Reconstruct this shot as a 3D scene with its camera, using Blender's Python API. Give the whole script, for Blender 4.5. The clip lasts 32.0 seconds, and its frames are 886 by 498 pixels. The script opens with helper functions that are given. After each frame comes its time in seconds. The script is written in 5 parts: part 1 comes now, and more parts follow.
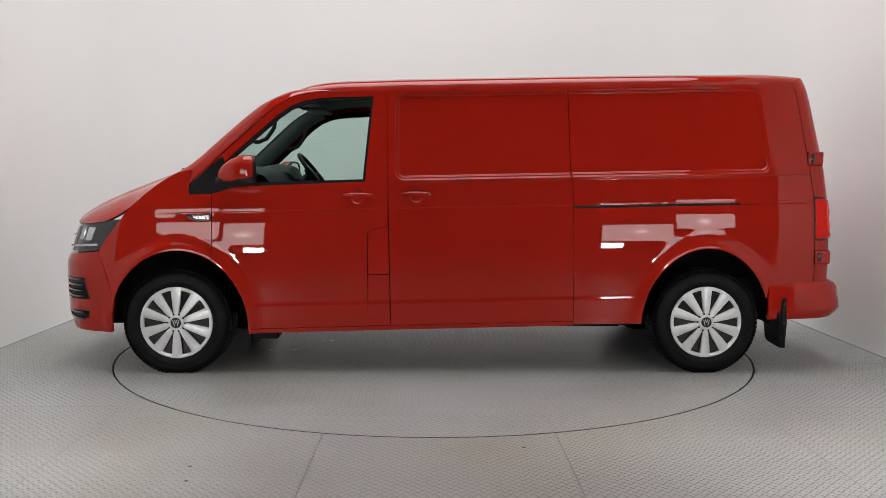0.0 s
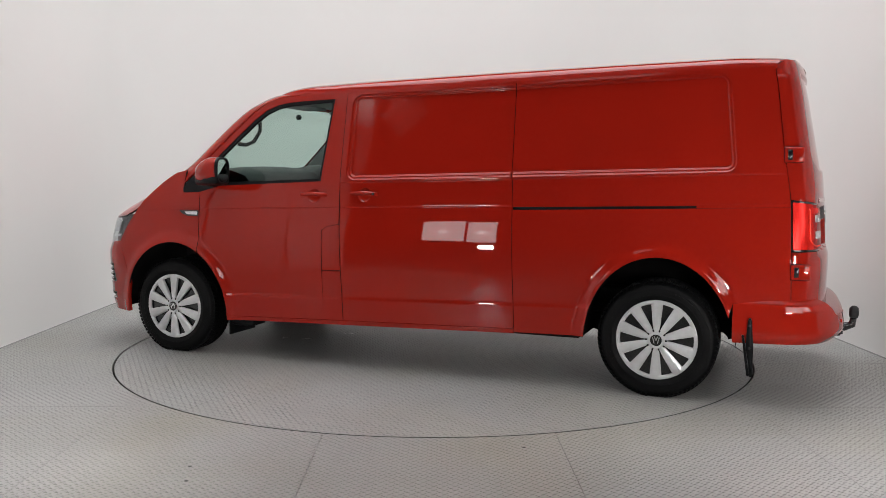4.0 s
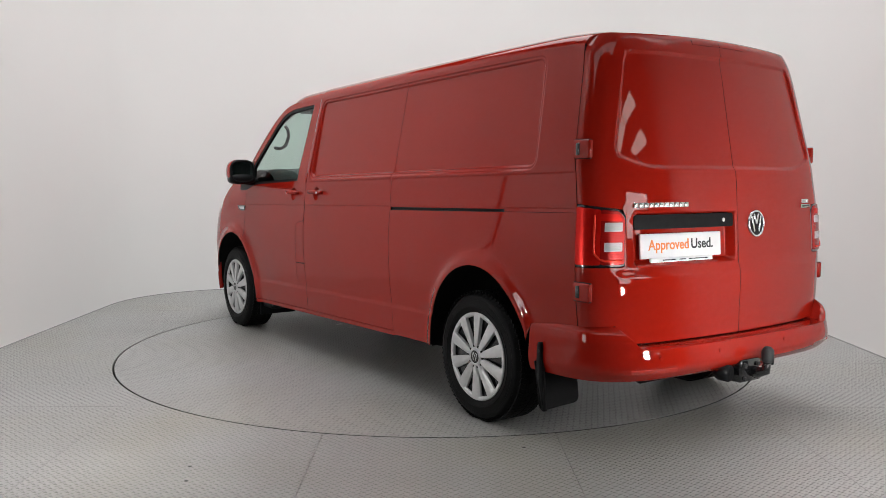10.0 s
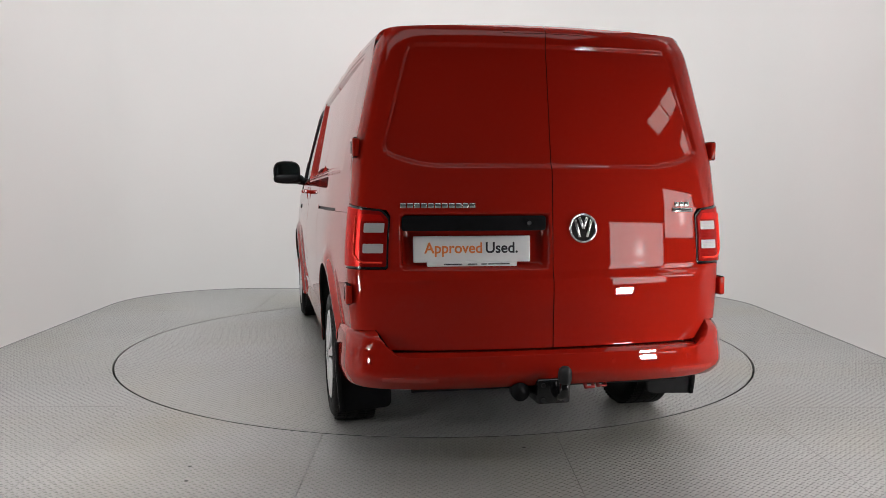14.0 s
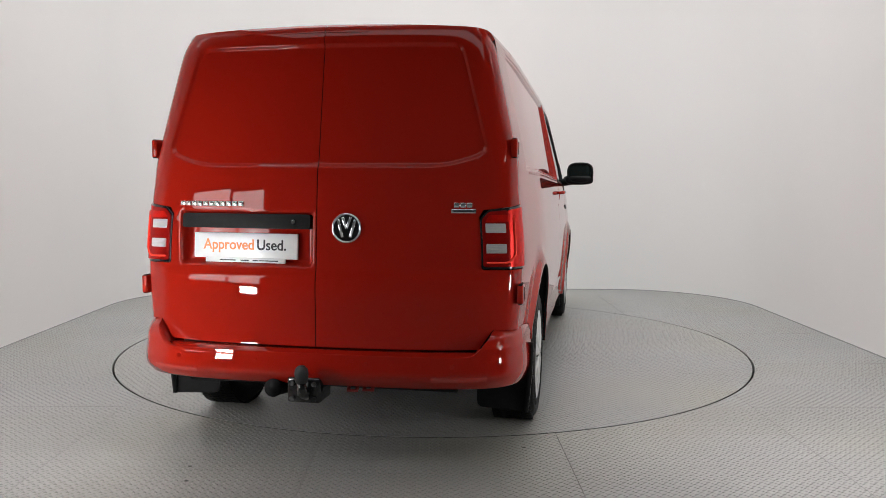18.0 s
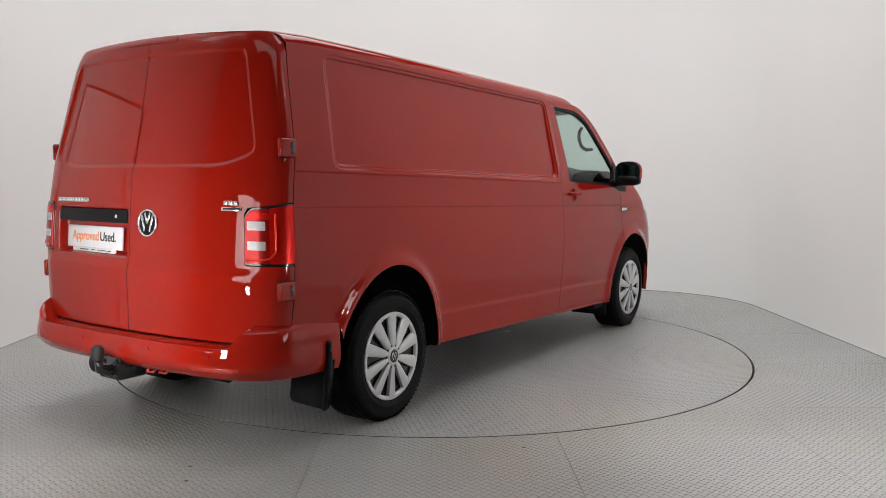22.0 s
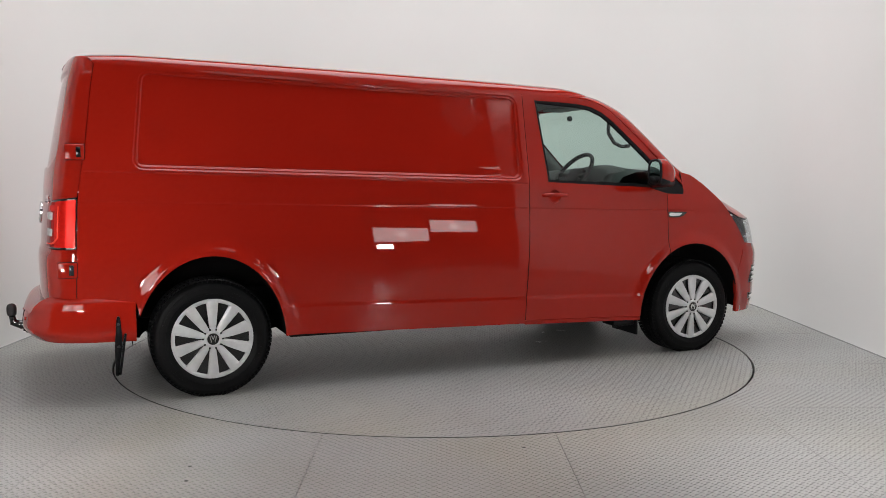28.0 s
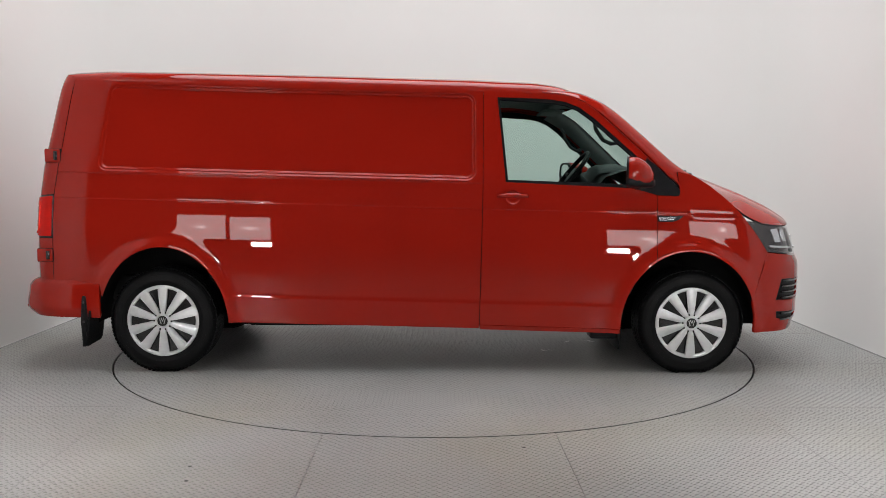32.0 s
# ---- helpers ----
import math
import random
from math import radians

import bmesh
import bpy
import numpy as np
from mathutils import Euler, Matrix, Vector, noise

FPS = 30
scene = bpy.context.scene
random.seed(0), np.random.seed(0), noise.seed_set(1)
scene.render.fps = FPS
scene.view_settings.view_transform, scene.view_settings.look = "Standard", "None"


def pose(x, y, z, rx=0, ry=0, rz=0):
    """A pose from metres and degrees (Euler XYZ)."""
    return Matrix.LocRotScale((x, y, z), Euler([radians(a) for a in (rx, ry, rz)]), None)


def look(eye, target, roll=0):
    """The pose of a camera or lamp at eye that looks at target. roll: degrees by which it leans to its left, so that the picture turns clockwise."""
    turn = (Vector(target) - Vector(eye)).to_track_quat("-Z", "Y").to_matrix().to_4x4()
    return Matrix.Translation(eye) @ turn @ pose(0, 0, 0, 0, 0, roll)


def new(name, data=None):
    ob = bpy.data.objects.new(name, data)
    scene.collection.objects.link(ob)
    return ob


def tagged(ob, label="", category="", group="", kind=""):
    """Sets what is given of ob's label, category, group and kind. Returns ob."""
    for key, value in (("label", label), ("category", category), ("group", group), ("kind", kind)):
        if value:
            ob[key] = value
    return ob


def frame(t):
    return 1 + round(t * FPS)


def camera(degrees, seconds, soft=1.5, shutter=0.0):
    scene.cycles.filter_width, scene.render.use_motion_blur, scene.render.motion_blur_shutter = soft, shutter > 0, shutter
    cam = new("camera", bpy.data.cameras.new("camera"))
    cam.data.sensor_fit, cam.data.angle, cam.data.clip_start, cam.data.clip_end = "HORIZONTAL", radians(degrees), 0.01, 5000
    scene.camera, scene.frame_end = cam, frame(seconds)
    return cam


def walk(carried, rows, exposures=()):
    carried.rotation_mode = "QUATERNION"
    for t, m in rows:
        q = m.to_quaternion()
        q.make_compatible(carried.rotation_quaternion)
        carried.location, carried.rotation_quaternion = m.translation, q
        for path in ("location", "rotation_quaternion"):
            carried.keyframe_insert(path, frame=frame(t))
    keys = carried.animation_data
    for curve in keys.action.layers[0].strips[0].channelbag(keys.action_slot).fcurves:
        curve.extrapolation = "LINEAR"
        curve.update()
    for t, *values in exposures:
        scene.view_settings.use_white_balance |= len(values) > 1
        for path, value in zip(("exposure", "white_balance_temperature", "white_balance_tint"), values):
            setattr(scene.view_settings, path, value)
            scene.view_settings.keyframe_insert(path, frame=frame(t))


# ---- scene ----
cam = camera(55.44, 32.0, soft=0.25)
CAM = pose(0.0, -6.269, 1.264, 85.113, -0.219, -0.532)
walk(cam, [(0.0, CAM), (32.0, CAM)])

# ---------------------------------------------------------------- light
world = bpy.data.worlds.new("world")
scene.world = world
world.use_nodes = True
world.node_tree.nodes["Background"].inputs[0].default_value = (0.85, 0.92, 1.0, 1)
world.node_tree.nodes["Background"].inputs[1].default_value = 0.05


def area_lamp(name, x, y, z, sx, sy, watts, target, colour=(1, 1, 1), spread=180):
    d = bpy.data.lights.new(name, "AREA")
    d.shape, d.size, d.size_y, d.energy, d.color = "RECTANGLE", sx, sy, watts, colour
    d.spread = radians(spread)
    ob = new(name, d)
    ob.matrix_world = look((x, y, z), target)
    return ob


def light_housing(name, x, y, z, sx, sy, target, label, top=6.9):
    """The shallow white box behind a light, on four hangers."""
    m = look((x, y, z), target)
    bm = bmesh.new()
    bmesh.ops.create_cube(bm, size=1.0)
    for v in bm.verts:
        v.co = m @ Vector((v.co.x * (sx + 0.1), v.co.y * (sy + 0.1), 0.05 + v.co.z * 0.06))
    me = bpy.data.meshes.new(name)
    bm.to_mesh(me)
    bm.free()
    me.materials.append(HOUSING)
    ob = new(name, me)
    tagged(ob, label, "ceiling light")
    for a in (-0.45, 0.45):
        for b in (-0.45, 0.45):
            q = m @ Vector((a * sx, b * sy, 0.06))
            bm = bmesh.new()
            bmesh.ops.create_cone(bm, segments=6, radius1=0.012, radius2=0.012, depth=top - q.z, cap_ends=True)
            bmesh.ops.translate(bm, verts=bm.verts, vec=(q.x, q.y, (q.z + top) / 2))
            me = bpy.data.meshes.new("hanger")
            bm.to_mesh(me)
            bm.free()
            me.materials.append(HOUSING)
            h = new("hanger", me)
            h.parent = ob


HOUSING = bpy.data.materials.new("white_light_housing")
HOUSING.use_nodes = True
HOUSING.node_tree.nodes["Principled BSDF"].inputs["Base Color"].default_value = (0.7, 0.7, 0.7, 1)
light_housing("booth_light_box", 0.0, 0.3, 6.2, 6.2, 5.6, (0, 0.3, 0), "wide white light box hung high over the booth")
# unseen box made for the added fill lamp
light_housing("front_fill_box", 0.0, -5.1, 6.2, 9.0, 3.6, (0, -4.6, 0.6), "long white box of the added fill lamp before the booth")

# one wide light box hangs high over the booth; a fill lamp is added over the camera to brighten what
# faces it; two pairs of small lights stand beside the camera (built below)
area_lamp("booth_light", 0.0, 0.3, 6.2, 6.2, 5.6, 278, (0, 0.3, 0), (0.98, 0.995, 1.0), 130)
area_lamp("front_fill", 0.0, -5.1, 6.2, 9.0, 3.6, 132, (0, -4.6, 0.6), (0.985, 0.995, 1.0))
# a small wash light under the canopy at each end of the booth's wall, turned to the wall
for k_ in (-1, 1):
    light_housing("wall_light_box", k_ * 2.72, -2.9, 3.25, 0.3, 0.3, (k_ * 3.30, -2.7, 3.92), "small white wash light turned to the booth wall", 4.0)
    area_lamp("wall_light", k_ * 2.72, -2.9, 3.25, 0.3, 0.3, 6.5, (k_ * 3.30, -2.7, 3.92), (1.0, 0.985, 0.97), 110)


# ---------------------------------------------------------------- materials
def mat(name, colour, rough=0.5, metal=0.0, coat=0.0, noise_scale=0.0, vary=0.0, bump=0.0, bump_scale=200.0, rough_vary=0.0):
    m = bpy.data.materials.new(name)
    m.use_nodes = True
    nt = m.node_tree
    b = nt.nodes["Principled BSDF"]
    b.inputs["Base Color"].default_value = (*colour, 1)
    b.inputs["Roughness"].default_value = rough
    b.inputs["Metallic"].default_value = metal
    b.inputs["Coat Weight"].default_value = coat
    b.inputs["Coat Roughness"].default_value = 0.02
    tc = nt.nodes.new("ShaderNodeTexCoord")
    if noise_scale:
        n = nt.nodes.new("ShaderNodeTexNoise")
        n.inputs["Scale"].default_value = noise_scale
        n.inputs["Detail"].default_value = 5
        nt.links.new(tc.outputs["Object"], n.inputs["Vector"])
        r = nt.nodes.new("ShaderNodeMapRange")
        r.inputs["From Min"].default_value, r.inputs["From Max"].default_value = 0.3, 0.7
        r.inputs["To Min"].default_value, r.inputs["To Max"].default_value = 1 - vary, 1 + vary
        nt.links.new(n.outputs["Fac"], r.inputs["Value"])
        mx = nt.nodes.new("ShaderNodeVectorMath")
        mx.operation = "SCALE"
        mx.inputs[0].default_value = colour
        nt.links.new(r.outputs["Result"], mx.inputs["Scale"])
        nt.links.new(mx.outputs["Vector"], b.inputs["Base Color"])
        if rough_vary:
            q = nt.nodes.new("ShaderNodeMapRange")
            q.inputs["To Min"].default_value, q.inputs["To Max"].default_value = rough - rough_vary, rough + rough_vary
            nt.links.new(n.outputs["Fac"], q.inputs["Value"])
            nt.links.new(q.outputs["Result"], b.inputs["Roughness"])
    if bump:
        n2 = nt.nodes.new("ShaderNodeTexNoise")
        n2.inputs["Scale"].default_value = bump_scale
        n2.inputs["Detail"].default_value = 3
        nt.links.new(tc.outputs["Object"], n2.inputs["Vector"])
        bp = nt.nodes.new("ShaderNodeBump")
        bp.inputs["Strength"].default_value = bump
        bp.inputs["Distance"].default_value = 0.002
        nt.links.new(n2.outputs["Fac"], bp.inputs["Height"])
        nt.links.new(bp.outputs["Normal"], b.inputs["Normal"])
    return m


def glow(name, colour, strength):
    m = bpy.data.materials.new(name)
    m.use_nodes = True
    b = m.node_tree.nodes["Principled BSDF"]
    b.inputs["Base Color"].default_value = (*colour, 1)
    b.inputs["Emission Color"].default_value = (*colour, 1)
    b.inputs["Emission Strength"].default_value = strength
    return m


def glass(name, tint, gloss=0.06, rough=0.0):
    m = bpy.data.materials.new(name)
    m.use_nodes = True
    nt = m.node_tree
    out = nt.nodes["Material Output"]
    nt.nodes.remove(nt.nodes["Principled BSDF"])
    tr = nt.nodes.new("ShaderNodeBsdfTransparent")
    tr.inputs["Color"].default_value = (*tint, 1)
    gl = nt.nodes.new("ShaderNodeBsdfGlossy")
    gl.inputs["Roughness"].default_value = rough
    lw = nt.nodes.new("ShaderNodeLayerWeight")
    lw.inputs["Blend"].default_value = 0.5
    pw = nt.nodes.new("ShaderNodeMath")
    pw.operation = "POWER"
    pw.inputs[1].default_value = 5.0
    nt.links.new(lw.outputs["Facing"], pw.inputs[0])
    ad = nt.nodes.new("ShaderNodeMath")
    ad.operation = "MULTIPLY_ADD"
    ad.inputs[1].default_value, ad.inputs[2].default_value = 0.9, gloss
    nt.links.new(pw.outputs[0], ad.inputs[0])
    mx = nt.nodes.new("ShaderNodeMixShader")
    nt.links.new(ad.outputs[0], mx.inputs[0])
    nt.links.new(tr.outputs[0], mx.inputs[1])
    nt.links.new(gl.outputs[0], mx.inputs[2])
    nt.links.new(mx.outputs[0], out.inputs["Surface"])
    return m


RED = mat("red_paint", (0.305, 0.0112, 0.0052), rough=0.5, coat=1.0, noise_scale=3.0, vary=0.03)
RED.node_tree.nodes["Principled BSDF"].inputs["Specular IOR Level"].default_value = 0.0
RED.node_tree.nodes["Principled BSDF"].inputs["Coat IOR"].default_value = 1.41
RED_IN = mat("red_paint_inside", (0.30, 0.012, 0.010), rough=0.5, noise_scale=4.0, vary=0.1)
BLACK = mat("black_plastic", (0.008, 0.008, 0.009), rough=0.42, noise_scale=30, vary=0.2, bump=0.15, bump_scale=900)
# near-black that paints the shade in panel seams and round hinges
SEAM_SHADE = mat("seam_shade_black", (0.006, 0.006, 0.006), rough=0.9, noise_scale=40, vary=0.2)
GLOSS_BLACK = mat("gloss_black", (0.008, 0.008, 0.009), rough=0.15, coat=0.5)
RUBBER = mat("tyre_rubber", (0.004, 0.004, 0.0044), rough=0.5, noise_scale=14, vary=0.35, bump=0.3, bump_scale=500)
UNDER = mat("underbody", (0.005, 0.005, 0.005), rough=0.8, noise_scale=10, vary=0.4)
SILVER = mat("silver_wheel_paint", (0.58, 0.585, 0.595), rough=0.34, metal=0.35, noise_scale=25, vary=0.06, rough_vary=0.06)
STEEL = mat("dark_steel", (0.05, 0.05, 0.052), rough=0.55, metal=0.6, noise_scale=30, vary=0.3)
CHROME = mat("chrome", (0.80, 0.81, 0.82), rough=0.16, metal=1.0)
BADGE = mat("badge_chrome", (0.80, 0.80, 0.79), rough=0.22, metal=1.0)
TRIM = mat("grey_cabin_trim", (0.014, 0.015, 0.016), rough=0.7, noise_scale=50, vary=0.15, bump=0.2, bump_scale=700)
LINER = mat("cabin_headliner", (0.21, 0.215, 0.215), rough=0.9, noise_scale=60, vary=0.1, bump=0.2, bump_scale=600)
FABRIC = mat("seat_fabric", (0.04, 0.042, 0.046), rough=0.95, noise_scale=80, vary=0.3, bump=0.4, bump_scale=700)
for m_ in (RUBBER, UNDER, BLACK, SEAM_SHADE):
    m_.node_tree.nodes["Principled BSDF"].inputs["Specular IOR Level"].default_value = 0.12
GLASS = glass("window_glass", (0.76, 0.89, 0.845))
LENS = glass("clear_lens", (0.9, 0.92, 0.93))
WHITE_PLATE = mat("white_plate", (0.78, 0.79, 0.80), rough=0.25, coat=0.3, noise_scale=30, vary=0.02)
ORANGE = mat("orange_print", (0.80, 0.23, 0.06), rough=0.4)
INK = mat("dark_print", (0.02, 0.023, 0.03), rough=0.6)
PLATE_GREY = mat("sticker_grey", (0.30, 0.33, 0.35), rough=0.5)
MIRROR = mat("mirror_glass", (0.72, 0.76, 0.77), rough=0.02, metal=1.0)
LAMP_DARK = mat("lamp_housing", (0.03, 0.03, 0.033), rough=0.3, metal=0.3)
REFLECT = mat("lamp_reflector", (0.7, 0.71, 0.73), rough=0.22, metal=0.9)
AMBER = mat("amber_reflector", (0.38, 0.016, 0.008), rough=0.2, coat=1.0)
WHITE_LENS = mat("white_lens", (0.44, 0.43, 0.43), rough=0.18, coat=1.0, noise_scale=60, vary=0.08)


def lens_red():
    m = mat("red_tail_lens", (0.30, 0.006, 0.004), rough=0.2, metal=0.35, coat=0.0, noise_scale=40, vary=0.12)
    nt = m.node_tree
    b = nt.nodes["Principled BSDF"]
    tc = nt.nodes.new("ShaderNodeTexCoord")
    w = nt.nodes.new("ShaderNodeTexWave")
    w.bands_direction = "Z"
    w.inputs["Scale"].default_value = 45
    nt.links.new(tc.outputs["Object"], w.inputs["Vector"])
    bp = nt.nodes.new("ShaderNodeBump")
    bp.inputs["Strength"].default_value = 0.12
    bp.inputs["Distance"].default_value = 0.002
    nt.links.new(w.outputs["Fac"], bp.inputs["Height"])
    nt.links.new(bp.outputs["Normal"], b.inputs["Normal"])
    b.inputs["Transmission Weight"].default_value = 0.0
    return m


TAIL_RED = lens_red()
TAIL_DARK = mat("dark_red_tail_lens", (0.62, 0.010, 0.005), rough=0.25, metal=0.45, noise_scale=40, vary=0.1)
GUIDE = mat("light_guide_red", (0.90, 0.045, 0.020), rough=0.2, metal=0.35)
RIB = mat("lens_rib_grey", (0.42, 0.42, 0.43), rough=0.25)


for m_ in (TAIL_RED, TAIL_DARK):
    m_.node_tree.nodes["Principled BSDF"].inputs["Specular IOR Level"].default_value = 0.25


def wall_material():
    m = mat("white_booth_wall", (0.80, 0.795, 0.785), rough=0.6, noise_scale=0.7, vary=0.012, bump=0.05, bump_scale=60)
    return m


def tread_plate(name, colour, turn=0.0):
    """Grey painted tread plate: raised bars, crossing at right angles in a small pitch."""
    m = bpy.data.materials.new(name)
    m.use_nodes = True
    nt = m.node_tree
    b = nt.nodes["Principled BSDF"]
    tc = nt.nodes.new("ShaderNodeTexCoord")

    def math_node(op, a, c=None, d=None):
        n = nt.nodes.new("ShaderNodeMath")
        n.operation = op
        for i, v in enumerate((a, c, d)):
            if v is None:
                continue
            if isinstance(v, (int, float)):
                n.inputs[i].default_value = v
            else:
                nt.links.new(v, n.inputs[i])
        return n.outputs[0]

    mp = nt.nodes.new("ShaderNodeMapping")
    mp.inputs["Rotation"].default_value = (0, 0, turn)
    nt.links.new(tc.outputs["Object"], mp.inputs["Vector"])
    sep = nt.nodes.new("ShaderNodeSeparateXYZ")
    nt.links.new(mp.outputs["Vector"], sep.inputs[0])
    pitch = 0.044
    heights = []
    for lay in (0, 1):
        gx = math_node("DIVIDE", math_node("ADD", sep.outputs[0], lay * pitch / 2), pitch)
        gy = math_node("DIVIDE", math_node("ADD", sep.outputs[1], lay * pitch / 2), pitch)
        fx = math_node("SUBTRACT", math_node("FRACT", gx), 0.5)
        fy = math_node("SUBTRACT", math_node("FRACT", gy), 0.5)
        s = 1 if lay else -1
        u = math_node("MULTIPLY", math_node("ADD", fx, math_node("MULTIPLY", fy, s)), 0.707)
        v = math_node("MULTIPLY", math_node("SUBTRACT", fy, math_node("MULTIPLY", fx, s)), 0.707)
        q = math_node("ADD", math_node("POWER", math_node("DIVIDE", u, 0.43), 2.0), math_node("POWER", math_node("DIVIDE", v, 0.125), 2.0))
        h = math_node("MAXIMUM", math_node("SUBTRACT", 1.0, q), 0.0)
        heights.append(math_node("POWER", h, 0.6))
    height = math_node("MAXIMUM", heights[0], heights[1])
    n1 = nt.nodes.new("ShaderNodeTexNoise")
    n1.inputs["Scale"].default_value = 1.1
    n1.inputs["Detail"].default_value = 6
    n2 = nt.nodes.new("ShaderNodeTexNoise")
    n2.inputs["Scale"].default_value = 26
    n2.inputs["Detail"].default_value = 4
    for n in (n1, n2):
        nt.links.new(tc.outputs["Object"], n.inputs["Vector"])
    wear = math_node("ADD", math_node("MULTIPLY", n1.outputs["Fac"], 0.7), math_node("MULTIPLY", n2.outputs["Fac"], 0.3))
    ramp = nt.nodes.new("ShaderNodeValToRGB")
    ramp.color_ramp.elements[0].position, ramp.color_ramp.elements[1].position = 0.33, 0.67
    ramp.color_ramp.elements[0].color = (*[c * 0.86 for c in colour], 1)
    ramp.color_ramp.elements[1].color = (*[c * 1.10 for c in colour], 1)
    nt.links.new(wear, ramp.inputs[0])
    # each bar's shaded flanks, darkened in the base colour
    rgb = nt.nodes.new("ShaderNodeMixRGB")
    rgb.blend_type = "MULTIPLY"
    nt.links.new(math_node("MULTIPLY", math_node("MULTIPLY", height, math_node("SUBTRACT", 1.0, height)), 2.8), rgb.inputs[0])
    # old yellowish water stains and faint scuffs
    n3 = nt.nodes.new("ShaderNodeTexNoise")
    n3.inputs["Scale"].default_value, n3.inputs["Detail"].default_value = 0.8, 2.5
    n3.inputs["Distortion"].default_value = 0.2
    mp3 = nt.nodes.new("ShaderNodeMapping")
    mp3.inputs["Location"].default_value = (3.1, 1.7, 0)
    nt.links.new(tc.outputs["Object"], mp3.inputs["Vector"])
    nt.links.new(mp3.outputs["Vector"], n3.inputs["Vector"])
    st = nt.nodes.new("ShaderNodeMapRange")
    st.inputs["From Min"].default_value, st.inputs["From Max"].default_value = 0.45, 0.80
    st.inputs["To Max"].default_value = 0.9
    nt.links.new(n3.outputs["Fac"], st.inputs["Value"])
    stain = nt.nodes.new("ShaderNodeMixRGB")
    stain.blend_type = "MULTIPLY"
    stain.inputs[2].default_value = (0.97, 0.93, 0.80, 1)
    nt.links.new(st.outputs["Result"], stain.inputs[0])
    nt.links.new(ramp.outputs[0], stain.inputs[1])
    nt.links.new(stain.outputs[0], rgb.inputs[1])
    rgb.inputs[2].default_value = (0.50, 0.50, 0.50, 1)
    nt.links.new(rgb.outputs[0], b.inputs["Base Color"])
    nt.links.new(math_node("ADD", 0.30, math_node("MULTIPLY", n1.outputs["Fac"], 0.12)), b.inputs["Roughness"])
    bp = nt.nodes.new("ShaderNodeBump")
    bp.inputs["Strength"].default_value = 1.0
    bp.inputs["Distance"].default_value = 0.010
    nt.links.new(height, bp.inputs["Height"])
    nt.links.new(bp.outputs["Normal"], b.inputs["Normal"])
    return m


WALL = wall_material()
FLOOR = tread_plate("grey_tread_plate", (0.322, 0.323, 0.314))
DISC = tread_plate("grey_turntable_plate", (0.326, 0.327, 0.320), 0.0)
GAP = mat("dark_joint", (0.03, 0.03, 0.03), rough=0.9)
HALL = mat("hall_wall", (0.16, 0.16, 0.164), rough=0.8, noise_scale=1.0, vary=0.2)
HALL_ROOF = mat("hall_roof", (0.045, 0.045, 0.048), rough=0.8, noise_scale=1.5, vary=0.2)


# ---------------------------------------------------------------- mesh helpers
def part(name, bm, material, parent=None, label=""):
    me = bpy.data.meshes.new(name)
    bm.to_mesh(me)
    bm.free()
    me.materials.append(material)
    ob = new(name, me)
    ob.parent = parent
    if label:
        ob["label"] = label
    return ob


def mesh_part(name, verts, faces, material, parent=None, label="", smooth=True, normals=None):
    me = bpy.data.meshes.new(name)
    me.from_pydata([tuple(map(float, v)) for v in verts], [], [tuple(map(int, f)) for f in faces])
    me.materials.append(material)
    if smooth:
        me.shade_smooth()
    if normals is not None:
        me.normals_split_custom_set_from_vertices([tuple(map(float, n)) for n in normals])
    ob = new(name, me)
    ob.parent = parent
    if label:
        ob["label"] = label
    return ob


def box_bm(x0, x1, y0, y1, z0, z1, bevel=0.0, seg=2, bm=None, f=None):
    b = bmesh.new()
    bmesh.ops.create_cube(b, size=1)
    for v in b.verts:
        v.co = Vector(((x0 + x1) / 2 + v.co.x * (x1 - x0), (y0 + y1) / 2 + v.co.y * (y1 - y0), (z0 + z1) / 2 + v.co.z * (z1 - z0)))
    if bevel:
        bmesh.ops.bevel(b, geom=list(b.edges), offset=bevel, segments=seg, affect="EDGES", profile=0.5)
    for fc in b.faces:
        fc.smooth = bevel > 0
    if f is not None:
        b.transform(f)
    if bm is not None:
        me = bpy.data.meshes.new("tmp")
        b.to_mesh(me)
        b.free()
        bm.from_mesh(me)
        bpy.data.meshes.remove(me)
        return bm
    return b


def curve_table(pts, sigma, lo=None, hi=None):
    """A smooth function through (about) the given points."""
    pts = sorted(pts)
    a = np.array(pts, float)
    step = 0.002
    g = np.arange(a[0, 0] - 6 * sigma, a[-1, 0] + 6 * sigma, step)
    v = np.interp(g, a[:, 0], a[:, 1])
    s0 = (a[1, 1] - a[0, 1]) / (a[1, 0] - a[0, 0])
    s1 = (a[-1, 1] - a[-2, 1]) / (a[-1, 0] - a[-2, 0])
    v = np.where(g < a[0, 0], a[0, 1] + (g - a[0, 0]) * s0, v)
    v = np.where(g > a[-1, 0], a[-1, 1] + (g - a[-1, 0]) * s1, v)
    n = int(4 * sigma / step)
    k = np.exp(-0.5 * (np.arange(-n, n + 1) * step / sigma) ** 2)
    w = np.convolve(np.pad(v, n, mode="edge"), k / k.sum(), mode="valid")
    return lambda q: np.interp(q, g, w)


